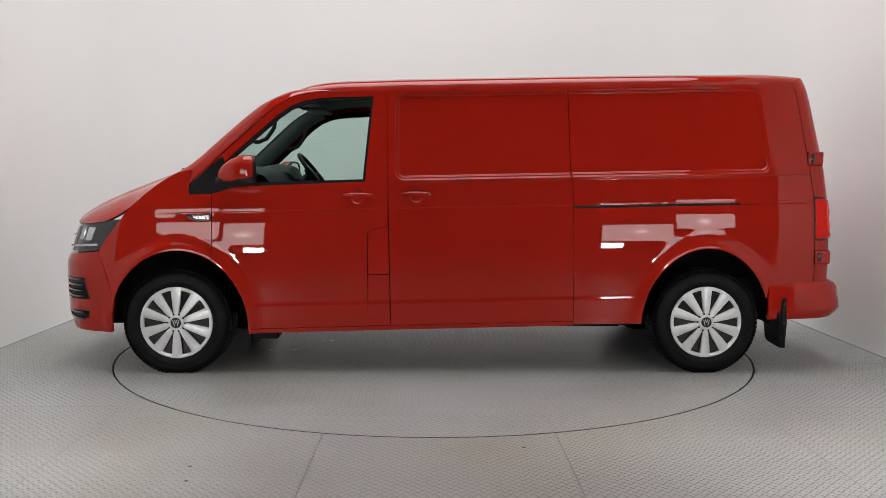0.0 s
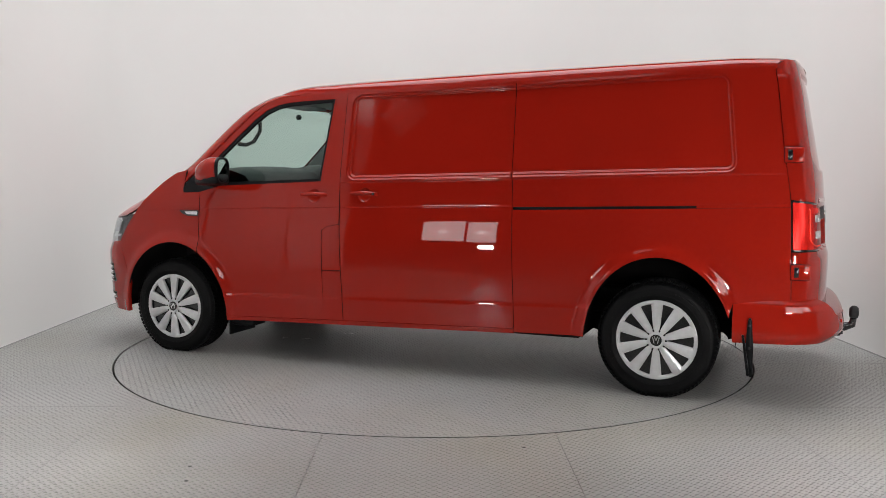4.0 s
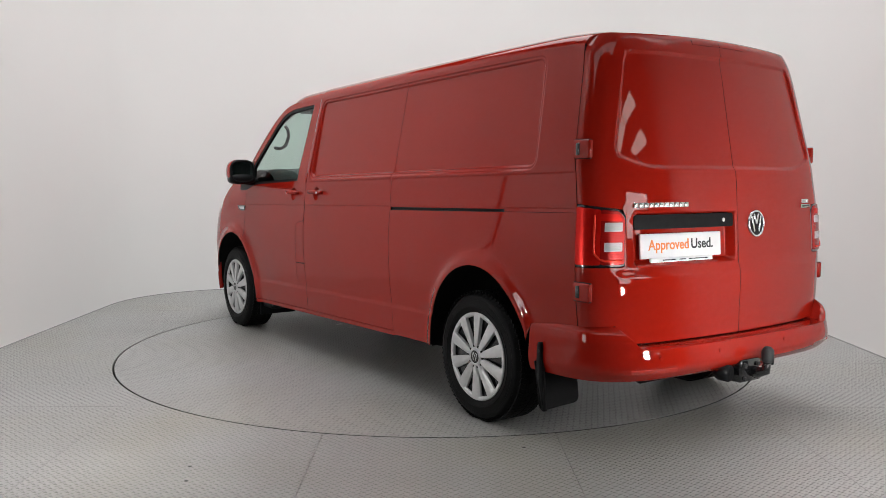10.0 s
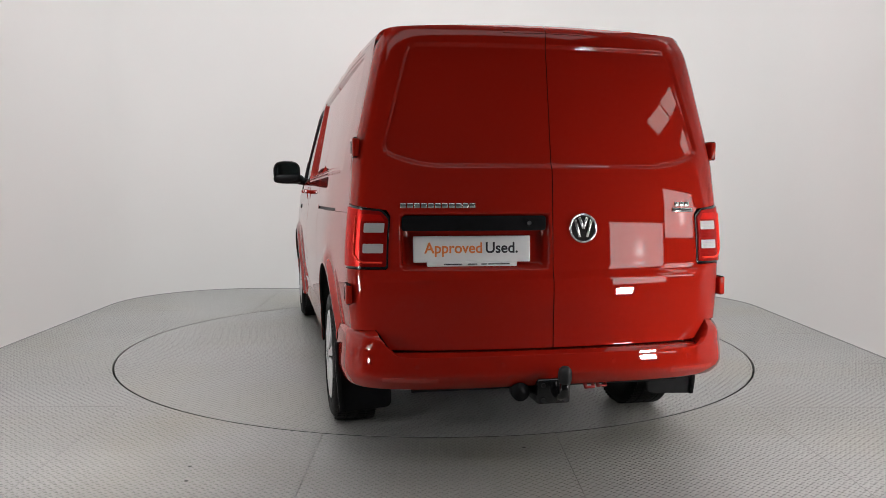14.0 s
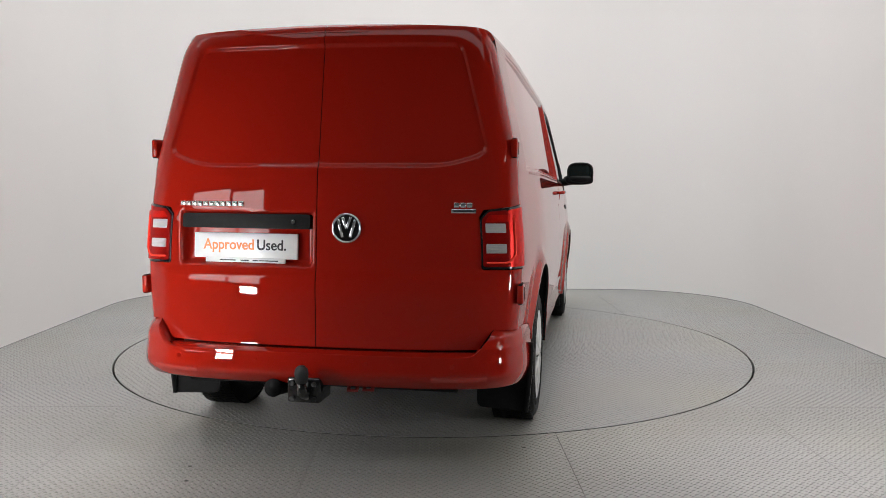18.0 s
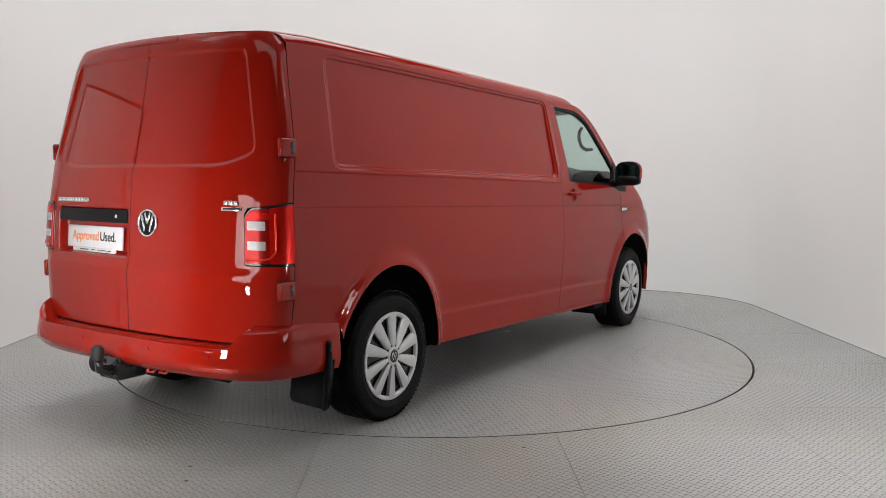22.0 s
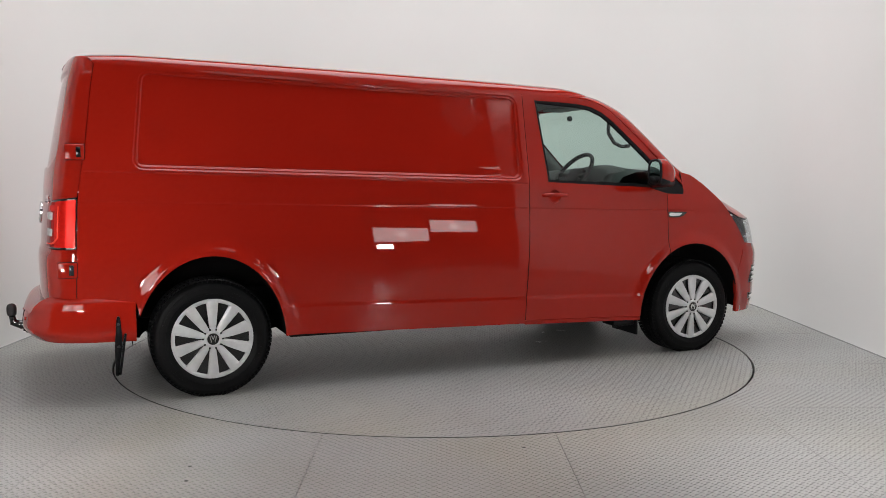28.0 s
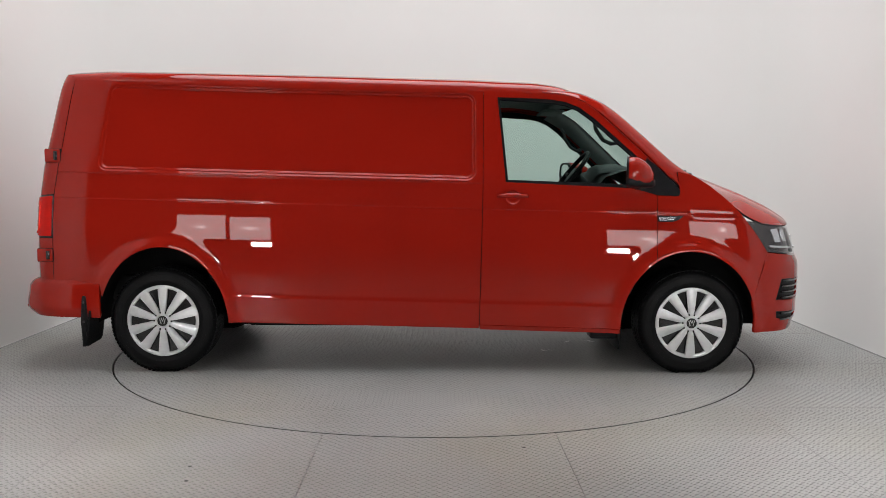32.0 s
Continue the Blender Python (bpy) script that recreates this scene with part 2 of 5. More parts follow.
def inside(poly, p):
    poly = np.asarray(poly)
    x, y = p[:, 0], p[:, 1]
    res = np.zeros(len(p), bool)
    j = len(poly) - 1
    for i in range(len(poly)):
        xi, yi = poly[i]
        xj, yj = poly[j]
        if yi != yj:
            res ^= ((yi > y) != (yj > y)) & (x < (xj - xi) * (y - yi) / (yj - yi) + xi)
        j = i
    return res


def resample(poly, step, closed=True):
    poly = np.asarray(poly, float)
    out = []
    n = len(poly)
    for i in range(n if closed else n - 1):
        a, b = poly[i], poly[(i + 1) % n]
        k = max(1, int(np.ceil(np.linalg.norm(b - a) / step)))
        out += [a + (b - a) * t / k for t in range(k)]
    if not closed:
        out.append(poly[-1])
    return np.array(out)


def round_poly(poly, r, seg=5):
    """Round the corners of a polygon (r: one radius or one for each corner)."""
    poly = [np.array(p, float) for p in poly]
    n = len(poly)
    out = []
    for i in range(n):
        p, a, b = poly[i], poly[i - 1], poly[(i + 1) % n]
        rr = r[i] if isinstance(r, (list, tuple)) else r
        da, db = a - p, b - p
        la, lb = np.linalg.norm(da), np.linalg.norm(db)
        k = min(rr, la * 0.45, lb * 0.45)
        if k < 1e-4:
            out.append(p)
            continue
        p0, p1 = p + da / la * k, p + db / lb * k
        for s in range(seg + 1):
            t = s / seg
            out.append((1 - t) ** 2 * p0 + 2 * t * (1 - t) * p + t * t * p1)
    return np.array(out)


def sheet(name, outline, f, material, parent, step=0.03, holes=(), extra=None, thick=0.014, label="", flip=False, edge=None, rims=True):
    """A panel: the part of the surface f(u, v) inside the outline, less the holes, with its rims folded inwards."""
    from mathutils.geometry import delaunay_2d_cdt
    es = edge or step
    loops = [resample(outline, es)] + [resample(h, es) for h in holes]
    o = loops[0]
    lo, hi = o.min(0), o.max(0)
    gu = np.arange(lo[0] + step * 0.37, hi[0], step)
    gv = np.arange(lo[1] + step * 0.37, hi[1], step)
    g = np.array(np.meshgrid(gu, gv)).reshape(2, -1).T
    if extra is not None and len(extra):
        extra = np.asarray(extra, float)
        cells = {}
        for q in extra:
            cells.setdefault((int(q[0] / step), int(q[1] / step)), []).append(q)
        keep = []
        for p in g:
            ci, cj = int(p[0] / step), int(p[1] / step)
            near = [q for i in (-1, 0, 1) for j in (-1, 0, 1) for q in cells.get((ci + i, cj + j), ())]
            keep.append(not near or min((q[0] - p[0]) ** 2 + (q[1] - p[1]) ** 2 for q in near) > (0.5 * step) ** 2)
        g = np.concatenate([g[np.array(keep)], extra])
    ok = inside(loops[0], g)
    for h in loops[1:]:
        ok &= ~inside(h, g)
    g = g[ok]
    bnd = np.concatenate(loops)
    keep = np.ones(len(g), bool)
    for i in range(0, len(g), 400):
        d = g[i:i + 400, None, :] - bnd[None]
        keep[i:i + 400] = (d ** 2).sum(-1).min(1) > (0.35 * es) ** 2
    g = g[keep]
    pts, edges, k = [], [], 0
    for l in loops:
        n = len(l)
        edges += [(k + i, k + (i + 1) % n) for i in range(n)]
        k += n
    allp = np.concatenate([bnd, g])
    vs, _, fs, ov, _, _ = delaunay_2d_cdt([Vector(p) for p in allp], edges, [], 0, 1e-7)
    uv = np.array([(v.x, v.y) for v in vs])
    tri = np.array([t for t in fs])
    c = uv[tri].mean(1)
    ok = inside(loops[0], c)
    for h in loops[1:]:
        ok &= ~inside(h, c)
    tri = tri[ok]
    h = 0.003
    du = f(uv[:, 0] + h, uv[:, 1]) - f(uv[:, 0] - h, uv[:, 1])
    dv = f(uv[:, 0], uv[:, 1] + h) - f(uv[:, 0], uv[:, 1] - h)
    P = f(uv[:, 0], uv[:, 1])
    N = np.cross(du, dv)
    N /= np.maximum(np.linalg.norm(N, axis=1, keepdims=True), 1e-12)
    a, b, d = uv[tri[:, 0]], uv[tri[:, 1]], uv[tri[:, 2]]
    ccw = ((b[:, 0] - a[:, 0]) * (d[:, 1] - a[:, 1]) - (b[:, 1] - a[:, 1]) * (d[:, 0] - a[:, 0])) > 0
    tri = np.where(ccw[:, None], tri, tri[:, ::-1])
    if flip:
        N, tri = -N, tri[:, ::-1]
    verts, norms, faces = [P], [N], [tuple(t) for t in tri]
    count = len(P)
    if rims:
        cnt = {}
        for t in tri:
            for i in range(3):
                e = (t[i], t[(i + 1) % 3])
                cnt[e] = 1
        rim = [e for e in cnt if (e[1], e[0]) not in cnt]
        ids = sorted({i for e in rim for i in e})
        idx = {i: k for k, i in enumerate(ids)}
        tan = np.zeros((len(ids), 3))
        for e in rim:
            d = P[e[1]] - P[e[0]]
            tan[idx[e[0]]] += d
            tan[idx[e[1]]] += d
        out = np.cross(tan, N[ids])
        out /= np.maximum(np.linalg.norm(out, axis=1, keepdims=True), 1e-12)
        a0, a1, a2 = count, count + len(ids), count + 2 * len(ids)
        mid = N[ids] * 0.6 + out * 0.8
        verts += [P[ids] - N[ids] * 0.0011 + out * 0.0009, P[ids] - N[ids] * thick + out * 0.0009]
        norms += [mid / np.linalg.norm(mid, axis=1, keepdims=True), out]
        for e in rim:
            i, j = idx[e[0]], idx[e[1]]
            faces.append((e[1], e[0], a0 + i, a0 + j))
            faces.append((a0 + j, a0 + i, a1 + i, a1 + j))
    ob = mesh_part(name, np.concatenate(verts), faces, material, parent, label, True, np.concatenate(norms))
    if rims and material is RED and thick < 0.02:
        # shade of the open seam, painted black on the folded edge
        ob.data.materials.append(SEAM_SHADE)
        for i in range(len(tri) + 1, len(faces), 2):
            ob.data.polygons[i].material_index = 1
    return ob


def loft(name, rows, material, parent, label="", close_u=False, close_v=False, flip=False, caps=False):
    """A smooth skin over rows of points (all rows of one length)."""
    R = np.array(rows, float)
    n, m = R.shape[:2]
    faces = []
    for i in range(n if close_u else n - 1):
        for j in range(m if close_v else m - 1):
            q = (i * m + j, i * m + (j + 1) % m, ((i + 1) % n) * m + (j + 1) % m, ((i + 1) % n) * m + j)
            faces.append(q[::-1] if flip else q)
    if caps:
        faces.append(tuple(range(m))[::-1] if not flip else tuple(range(m)))
        faces.append(tuple((n - 1) * m + j for j in range(m)) if not flip else tuple((n - 1) * m + j for j in range(m))[::-1])
    return mesh_part(name, R.reshape(-1, 3), faces, material, parent, label)


def sweep_rows(path, radius, seg=10, squash=1.0):
    """Rings of a tube along a path of points."""
    path = [Vector(p) for p in path]
    rows = []
    side = None
    for i, p in enumerate(path):
        d = (path[min(i + 1, len(path) - 1)] - path[max(i - 1, 0)]).normalized()
        if side is None:
            side = d.orthogonal().normalized()
        side = (side - d * side.dot(d)).normalized()
        up = d.cross(side)
        r = radius[i] if isinstance(radius, (list, tuple)) else radius
        rows.append([p + side * (r * math.cos(a)) + up * (r * squash * math.sin(a)) for a in [2 * math.pi * k / seg for k in range(seg)]])
    return rows


def tube(name, path, radius, material, parent, label="", seg=10, squash=1.0):
    return loft(name, sweep_rows(path, radius, seg, squash), material, parent, label, close_v=True, caps=True)


def lathe(name, profile, material, parent, seg=48, label="", m=None):
    """Turn a profile of (radius, y) round the y axis."""
    rows = []
    for k in range(seg):
        a = 2 * math.pi * k / seg
        rows.append([Vector((r * math.cos(a), y, r * math.sin(a))) for r, y in profile])
    ob = loft(name, rows, material, parent, label, close_u=True)
    if m is not None:
        ob.data.transform(m)
    return ob


# ---------------------------------------------------------------- the booth and the hall
R_DISC = 2.252


def booth_path(off):
    """The inner line of the booth's wall in plan, moved outwards by off."""
    pts = []
    for k in range(9):
        a = -math.pi / 2 + math.pi / 2 * k / 8
        pts.append((-4.08 + (0.9 - off) * math.cos(a), -2.5 + (0.9 - off) * math.sin(a)))
    for k in range(13):
        a = math.pi - k * math.pi / 24
        pts.append((-1.93 + (1.25 + off) * math.cos(a), 1.95 + (1.25 + off) * math.sin(a)))
    for k in range(13):
        a = math.pi / 2 - k * math.pi / 24
        pts.append((1.93 + (1.25 + off) * math.cos(a), 1.95 + (1.25 + off) * math.sin(a)))
    return pts + [(-x, y) for x, y in pts[8::-1]]


def booth_wall():
    inner, outer, top = booth_path(0), booth_path(0.12), 4.80
    rows = []
    for (a, b), (c, d) in zip(inner, outer):
        rows.append([(a, b, 0.0), (a, b, top), (c, d, top), (c, d, 0.0)])
    n = len(rows)
    verts = [p for r in rows for p in r]
    faces = []
    for i in range(n - 1):
        for j in range(3):
            faces.append((i * 4 + j, i * 4 + j + 1, i * 4 + 5 + j, i * 4 + 4 + j)[::-1])
    faces += [(0, 1, 2, 3), tuple((n - 1) * 4 + j for j in (3, 2, 1, 0))]
    me_ob = mesh_part("wall_booth", verts, faces, WALL, smooth=False)
    for p in me_ob.data.polygons:
        p.use_smooth = abs(p.normal.z) < 0.5
    me_ob.data.set_sharp_from_angle(angle=radians(30))
    return tagged(me_ob, "smooth white curved booth wall with rounded corners", "wall", kind="structure")


def canopy():
    """White board hung level over the booth's open front."""
    board = part("canopy", box_bm(-6.2, 6.2, -3.72, -2.1, 4.0, 4.06, 0.006, 1), WALL)
    tagged(board, "flat white canopy board hung over the booth's mouth", "canopy")
    for x in (-5.6, -1.9, 1.9, 5.6):
        for y in (-3.5, -2.3):
            part("hanger", box_bm(x - 0.015, x + 0.015, y - 0.015, y + 0.015, 4.06, 6.9), BLACK, board)


def joint_strip():
    """A thin grey strip that paints the shadow gap at the foot of the wall."""
    rows = []
    for (a, b), (c, d) in zip(booth_path(-0.012), booth_path(0.0)):
        rows.append([(a, b, 0.001), (a, b, 0.005), (c, d, 0.006)])
    ob = loft("foot_gap_strip", rows, mat("wall_foot", (0.26, 0.26, 0.26), 0.7), None)
    return tagged(ob, "narrow grey strip standing in for the shadow gap at the wall's foot", "trim", kind="structure")


def flat(z):
    return lambda u, v: np.stack([u, v, np.full_like(u, z)], -1)


def floor():
    base = part("floor", box_bm(-12.2, 12.2, -10.2, 7.2, -0.30, -0.06), GAP)
    tagged(base, "grey painted steel tread-plate floor laid in sheets", "floor", kind="structure")
    circle = [((R_DISC + 0.012) * math.cos(a), (R_DISC + 0.012) * math.sin(a)) for a in np.linspace(0, 2 * math.pi, 160, endpoint=False)]
    xs = [-12.0, -8.64, -6.33, -4.02, -1.71, -0.55, 0.60, 1.76, 4.07, 6.38, 8.69, 12.0]
    rows = [-10.0, -6.6, -4.2, -1.71, -0.6, 0.51, 1.62, 3.30, 5.0, 7.0]
    gap = 0.0014
    for i in range(len(xs) - 1):
        long_ones = -1.72 < (xs[i] + xs[i + 1]) / 2 < 1.77
        ys = rows if not long_ones else [-10.0, -6.9, -4.45, 0.0, 3.30, 7.0]
        for j in range(len(ys) - 1):
            x0, x1, y0, y1 = xs[i] + gap, xs[i + 1] - gap, ys[j] + gap, ys[j + 1] - gap
            near = math.hypot(max(x0, min(0, x1)), max(y0, min(0, y1))) < R_DISC + 0.015
            if not near:
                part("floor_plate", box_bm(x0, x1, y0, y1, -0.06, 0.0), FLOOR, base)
                continue
            poly = [(x0, y0), (x1, y0), (x1, y1), (x0, y1)]
            cut_plate(poly, circle, base)
    for x, y in ((-1.066, -2.673), (-1.031, -2.851), (0.42, -2.41)):
        part("dirt_speck", box_bm(x - 0.007, x + 0.007, y - 0.006, y + 0.006, 0.0005, 0.002), GAP, base)
    return base


def cut_plate(poly, circle, base):
    """A plate less the round pit of the turntable."""
    from mathutils.geometry import delaunay_2d_cdt
    a, c = resample(poly, 0.25), np.array(circle)
    n, m = len(a), len(c)
    edges = [(i, (i + 1) % n) for i in range(n)] + [(n + i, n + (i + 1) % m) for i in range(m)]
    vs, _, fs, _, _, _ = delaunay_2d_cdt([Vector(p) for p in np.concatenate([a, c])], edges, [], 0, 1e-6)
    uv = np.array([(v.x, v.y) for v in vs])
    cen = np.array([uv[list(f)].mean(0) for f in fs])
    ok = inside(a, cen) & (np.hypot(cen[:, 0], cen[:, 1]) > R_DISC + 0.009)
    tri = [f for f, k in zip(fs, ok) if k]
    if not tri:
        return
    verts = [(x, y, 0.0) for x, y in uv] + [(x, y, -0.06) for x, y in uv]
    k = len(uv)
    cnt = {(f[i], f[(i + 1) % 3]) for f in tri for i in range(3)}
    faces = [tuple(f) for f in tri] + [(e[1], e[0], e[0] + k, e[1] + k) for e in cnt if (e[1], e[0]) not in cnt]
    ob = mesh_part("floor_plate", verts, faces, FLOOR, base, smooth=False)
    bm = bmesh.new()
    bm.from_mesh(ob.data)
    bmesh.ops.delete(bm, geom=[v for v in bm.verts if not v.link_faces], context="VERTS")
    bm.to_mesh(ob.data)
    bm.free()


def turntable():
    root = new("turntable")
    tagged(root, "round grey tread-plate turntable set flush into the floor", "turntable")
    # the disc is laid in strips 1.15 m wide
    cuts = [-R_DISC + 0.001, -1.725, -0.575, 0.575, 1.725, R_DISC - 0.001]
    for i in range(5):
        x0, x1 = cuts[i] + 0.0008, cuts[i + 1] - 0.0008
        pts = []
        for x in np.linspace(x0, x1, 24):
            pts.append((x, math.sqrt(max(R_DISC ** 2 - x * x, 0)) - 0.002))
        for x in np.linspace(x1, x0, 24):
            pts.append((x, -math.sqrt(max(R_DISC ** 2 - x * x, 0)) + 0.002))
        bm = bmesh.new()
        f = bm.faces.new([bm.verts.new((x, y, 0.0)) for x, y in pts])
        if f.normal.z < 0:
            f.normal_flip()
        r = bmesh.ops.extrude_face_region(bm, geom=[f])
        for v in r["geom"]:
            if isinstance(v, bmesh.types.BMVert):
                v.co.z = -0.06
        bmesh.ops.recalc_face_normals(bm, faces=bm.faces)
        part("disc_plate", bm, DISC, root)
    # dark ring over the disc's edge paints the shade inside the gap
    lathe_rows = [[((R_DISC + 0.0015) * math.cos(a), (R_DISC + 0.0015) * math.sin(a), z) for z in (-0.055, -0.001)] for a in np.linspace(0, 2 * math.pi, 160, endpoint=False)]
    loft("edge_gap_shade", lathe_rows, GAP, root, "dark ring added to paint the shade in the gap round the disc", close_u=True)
    chalk = mat("pale_scuff", (0.82, 0.82, 0.80), 0.8, noise_scale=60, vary=0.3)
    rng = random.Random(4)
    for cx, cy in ((0.81, -0.185), (1.215, 0.175), (1.05, 0.16)):
        for k in range(5):
            m = pose(cx + rng.uniform(-0.05, 0.05), cy + rng.uniform(-0.025, 0.025), 0, 0, 0, rng.uniform(0, 180))
            w, d = rng.uniform(0.010, 0.022), rng.uniform(0.003, 0.007)
            part("scuff_mark", box_bm(-w, w, -d, d, 0.0005, 0.0015, f=m), chalk, root)
    return root


def hall():
    """The dim hall in which the booth stands open."""
    t = 0.2
    for name, b in (("wall_north", (-12.2, 12.2, 7.0, 7.0 + t, 0, 6.9)), ("wall_south", (-12.2, 12.2, -10.0 - t, -10.0, 0, 6.9)),
                    ("wall_west", (-12.2, -12.0, -10.0, 7.0, 0, 6.9)), ("wall_east", (12.0, 12.2, -10.0, 7.0, 0, 6.9))):
        tagged(part(name, box_bm(*b), HALL), "plain dark grey hall wall", "wall", kind="structure")
    tagged(part("ceiling", box_bm(-12.2, 12.2, -10.2, 7.2, 6.9, 7.1), HALL_ROOF), "dark hall roof", "ceiling", kind="structure")
    # daylight comes through translucent rooflight panels hung under the roof on one side
    for x0, x1, y0, y1 in ((8.72, 9.45, -7.02, -6.18), (8.80, 9.52, -7.95, -7.16), (10.72, 11.36, -7.26, -6.54)):
        w = part("rooflight", box_bm(x0, x1, y0, y1, 5.30, 5.36), glow("rooflight", (1.0, 0.93, 0.86), 5.0))
        tagged(w, "pale translucent rooflight panel lit by daylight", "rooflight", group="rooflights in the hall")
        for yy in (y0, y1 - 0.04):
            part("hanger", box_bm((x0 + x1) / 2 - 0.02, (x0 + x1) / 2 + 0.02, yy, yy + 0.04, 5.36, 6.9), BLACK, w)


HOT = glow("flood_light", (1.0, 0.98, 0.96), 150.0)


def soft_light(x, z):
    """A white diffuser, brightest round the lamp behind its middle."""
    m = glow("soft_panel_light", (1.0, 0.965, 0.95), 6.0)
    nt = m.node_tree
    tc = nt.nodes.new("ShaderNodeTexCoord")
    mp = nt.nodes.new("ShaderNodeMapping")
    mp.inputs["Location"].default_value = (-x / 0.14, 0, -z / 0.14)
    mp.inputs["Scale"].default_value = (1 / 0.14, 0, 1 / 0.14)
    gr = nt.nodes.new("ShaderNodeTexGradient")
    gr.gradient_type = "QUADRATIC_SPHERE"
    ma = nt.nodes.new("ShaderNodeMath")
    ma.operation = "MULTIPLY_ADD"
    ma.inputs[1].default_value, ma.inputs[2].default_value = 13.0, 6.2
    nt.links.new(tc.outputs["Object"], mp.inputs["Vector"])
    nt.links.new(mp.outputs["Vector"], gr.inputs["Vector"])
    nt.links.new(gr.outputs["Fac"], ma.inputs[0])
    nt.links.new(ma.outputs[0], nt.nodes["Principled BSDF"].inputs["Emission Strength"])
    return m


def studio_light(panels, flood):
    """A stand beside the camera with two soft panels and a small bright flood lamp below them."""
    root = new("studio_light")
    tagged(root, "black stand with two white soft panels and a small flood lamp", "lamp", group="lights beside the camera")
    y = -3.44
    for x0, x1, z0, z1 in panels:
        part("panel_frame", box_bm(x0 - 0.015, x1 + 0.015, y - 0.05, y - 0.004, z0 - 0.015, z1 + 0.015, 0.004, 2), BLACK, root)
        part("soft_panel", box_bm(x0, x1, y - 0.02, y, z0, z1, 0.004, 2), soft_light((x0 + x1) / 2, (z0 + z1) / 2), root, "white glowing soft panel")
        xm = (x0 + x1) / 2
        tube("post", [(xm, y - 0.07, 0.0), (xm, y - 0.07, z1 - 0.1)], 0.014, BLACK, root, seg=8)
        part("foot", box_bm(xm - 0.2, xm + 0.2, y - 0.10, y - 0.04, 0.0, 0.02, 0.004, 1), BLACK, root)
    x0, x1, z0, z1 = flood
    part("flood_body", box_bm(x0 - 0.015, x1 + 0.015, y - 0.06, y + 0.055, z0 - 0.015, z1 + 0.015, 0.004, 2), BLACK, root)
    part("flood_lamp", box_bm(x0, x1, y + 0.05, y + 0.062, z0, z1), HOT, root, "bright flood lamp")
    # unseen shield, added to keep the flood's light off the near floor
    part("visor", box_bm(x0, x1, y + 0.056, y + 0.090, z0 - 0.014, z0 - 0.009), BLACK, root, "added black shield under the flood lamp")
    part("arm", box_bm(min(x0, panels[0][0]), max(x1, panels[0][1]), y - 0.085, y - 0.055, z0, z0 + 0.03), BLACK, root)
    return root


studio_light(((1.61, 2.36, 0.73, 1.20), (2.40, 3.12, 1.06, 1.46)), (1.60, 1.80, 0.565, 0.68))
studio_light(((-1.93, -1.55, 0.73, 1.36), (-2.56, -1.97, 0.74, 1.40)), (-1.72, -1.535, 0.565, 0.68))



def side_door():
    """A flush door in the booth's side wall with a dark joint round it."""
    door = part("door_1", box_bm(-3.178, -3.165, -2.15, -1.27, 0.02, 2.10, 0.002, 1), WALL)
    tagged(door, "flush white door in the booth wall", "door", kind="structure")
    for b in ((-2.175, -2.15, 0.0, 2.125), (-1.27, -1.245, 0.0, 2.125), (-2.15, -1.27, 2.10, 2.125)):
        part("door_joint", box_bm(-3.179, -3.172, b[0], b[1], b[2], b[3]), GAP, door)


side_door()
booth_wall()
canopy()
joint_strip()
FLOOR_OB = floor()
TURNTABLE = turntable()
hall()

# ---------------------------------------------------------------- the van: surfaces
# x ahead, y to its left, z up, the origin on the floor midway between the axles. Body heights are given along
# the body's own line, which leans 2.35 % nose down.
RAKE = 0.0235
side_profile = curve_table([(0.20, 0.865), (0.30, 0.888), (0.36, 0.890), (0.46, 0.898), (0.51, 0.9030), (0.57, 0.9099), (0.64, 0.9159), (0.72, 0.9203), (0.81, 0.922),
                            (0.90, 0.9203), (0.98, 0.9142), (1.05, 0.9062), (1.11, 0.8975), (1.24, 0.884), (1.30, 0.876), (1.83, 0.755), (1.95, 0.722)], 0.022)
nose_tip = curve_table([(0.25, 2.53), (0.33, 2.57), (0.42, 2.60), (0.64, 2.605), (0.77, 2.60), (0.81, 2.57), (0.90, 2.545),
                        (1.0, 2.505), (1.06, 2.45), (1.35, 2.20)], 0.015)
X_NOSE = 1.75


def smoothstep(a, b, x):
    t = np.clip((x - a) / (b - a), 0, 1)
    return t * t * (3 - 2 * t)


ARCHES = ((1.680, 0.290, 0.440, 0.505), (-1.697, 0.300, 0.420, 0.514))


def flare(x, z):
    y = np.zeros_like(x)
    for cx, cz, rx, rz in ARCHES:
        e = np.sqrt(((x - cx) / rx) ** 2 + (np.maximum(z - cz, -0.02) / rz) ** 2)
        d = np.maximum((e - 1) * 0.46 - 0.004, 0)
        y += 0.026 * np.exp(-(d / 0.048) ** 2)
    return y


def box_sd(dx, dz, r):
    return np.minimum(np.maximum(dx + r, dz + r), 0) + np.hypot(np.maximum(dx + r, 0), np.maximum(dz + r, 0)) - r


def pressed(x, zp):
    rear = -2.110 + (zp - 1.25) * 0.10
    dx, dz = np.maximum(rear - x, x - 0.306), np.maximum(1.250 - zp, zp - 1.806)
    d = box_sd(dx, dz, 0.06)
    return 0.38 * smoothstep(0.002, -0.006, d) + 0.62 * smoothstep(-0.015, -0.026, d)


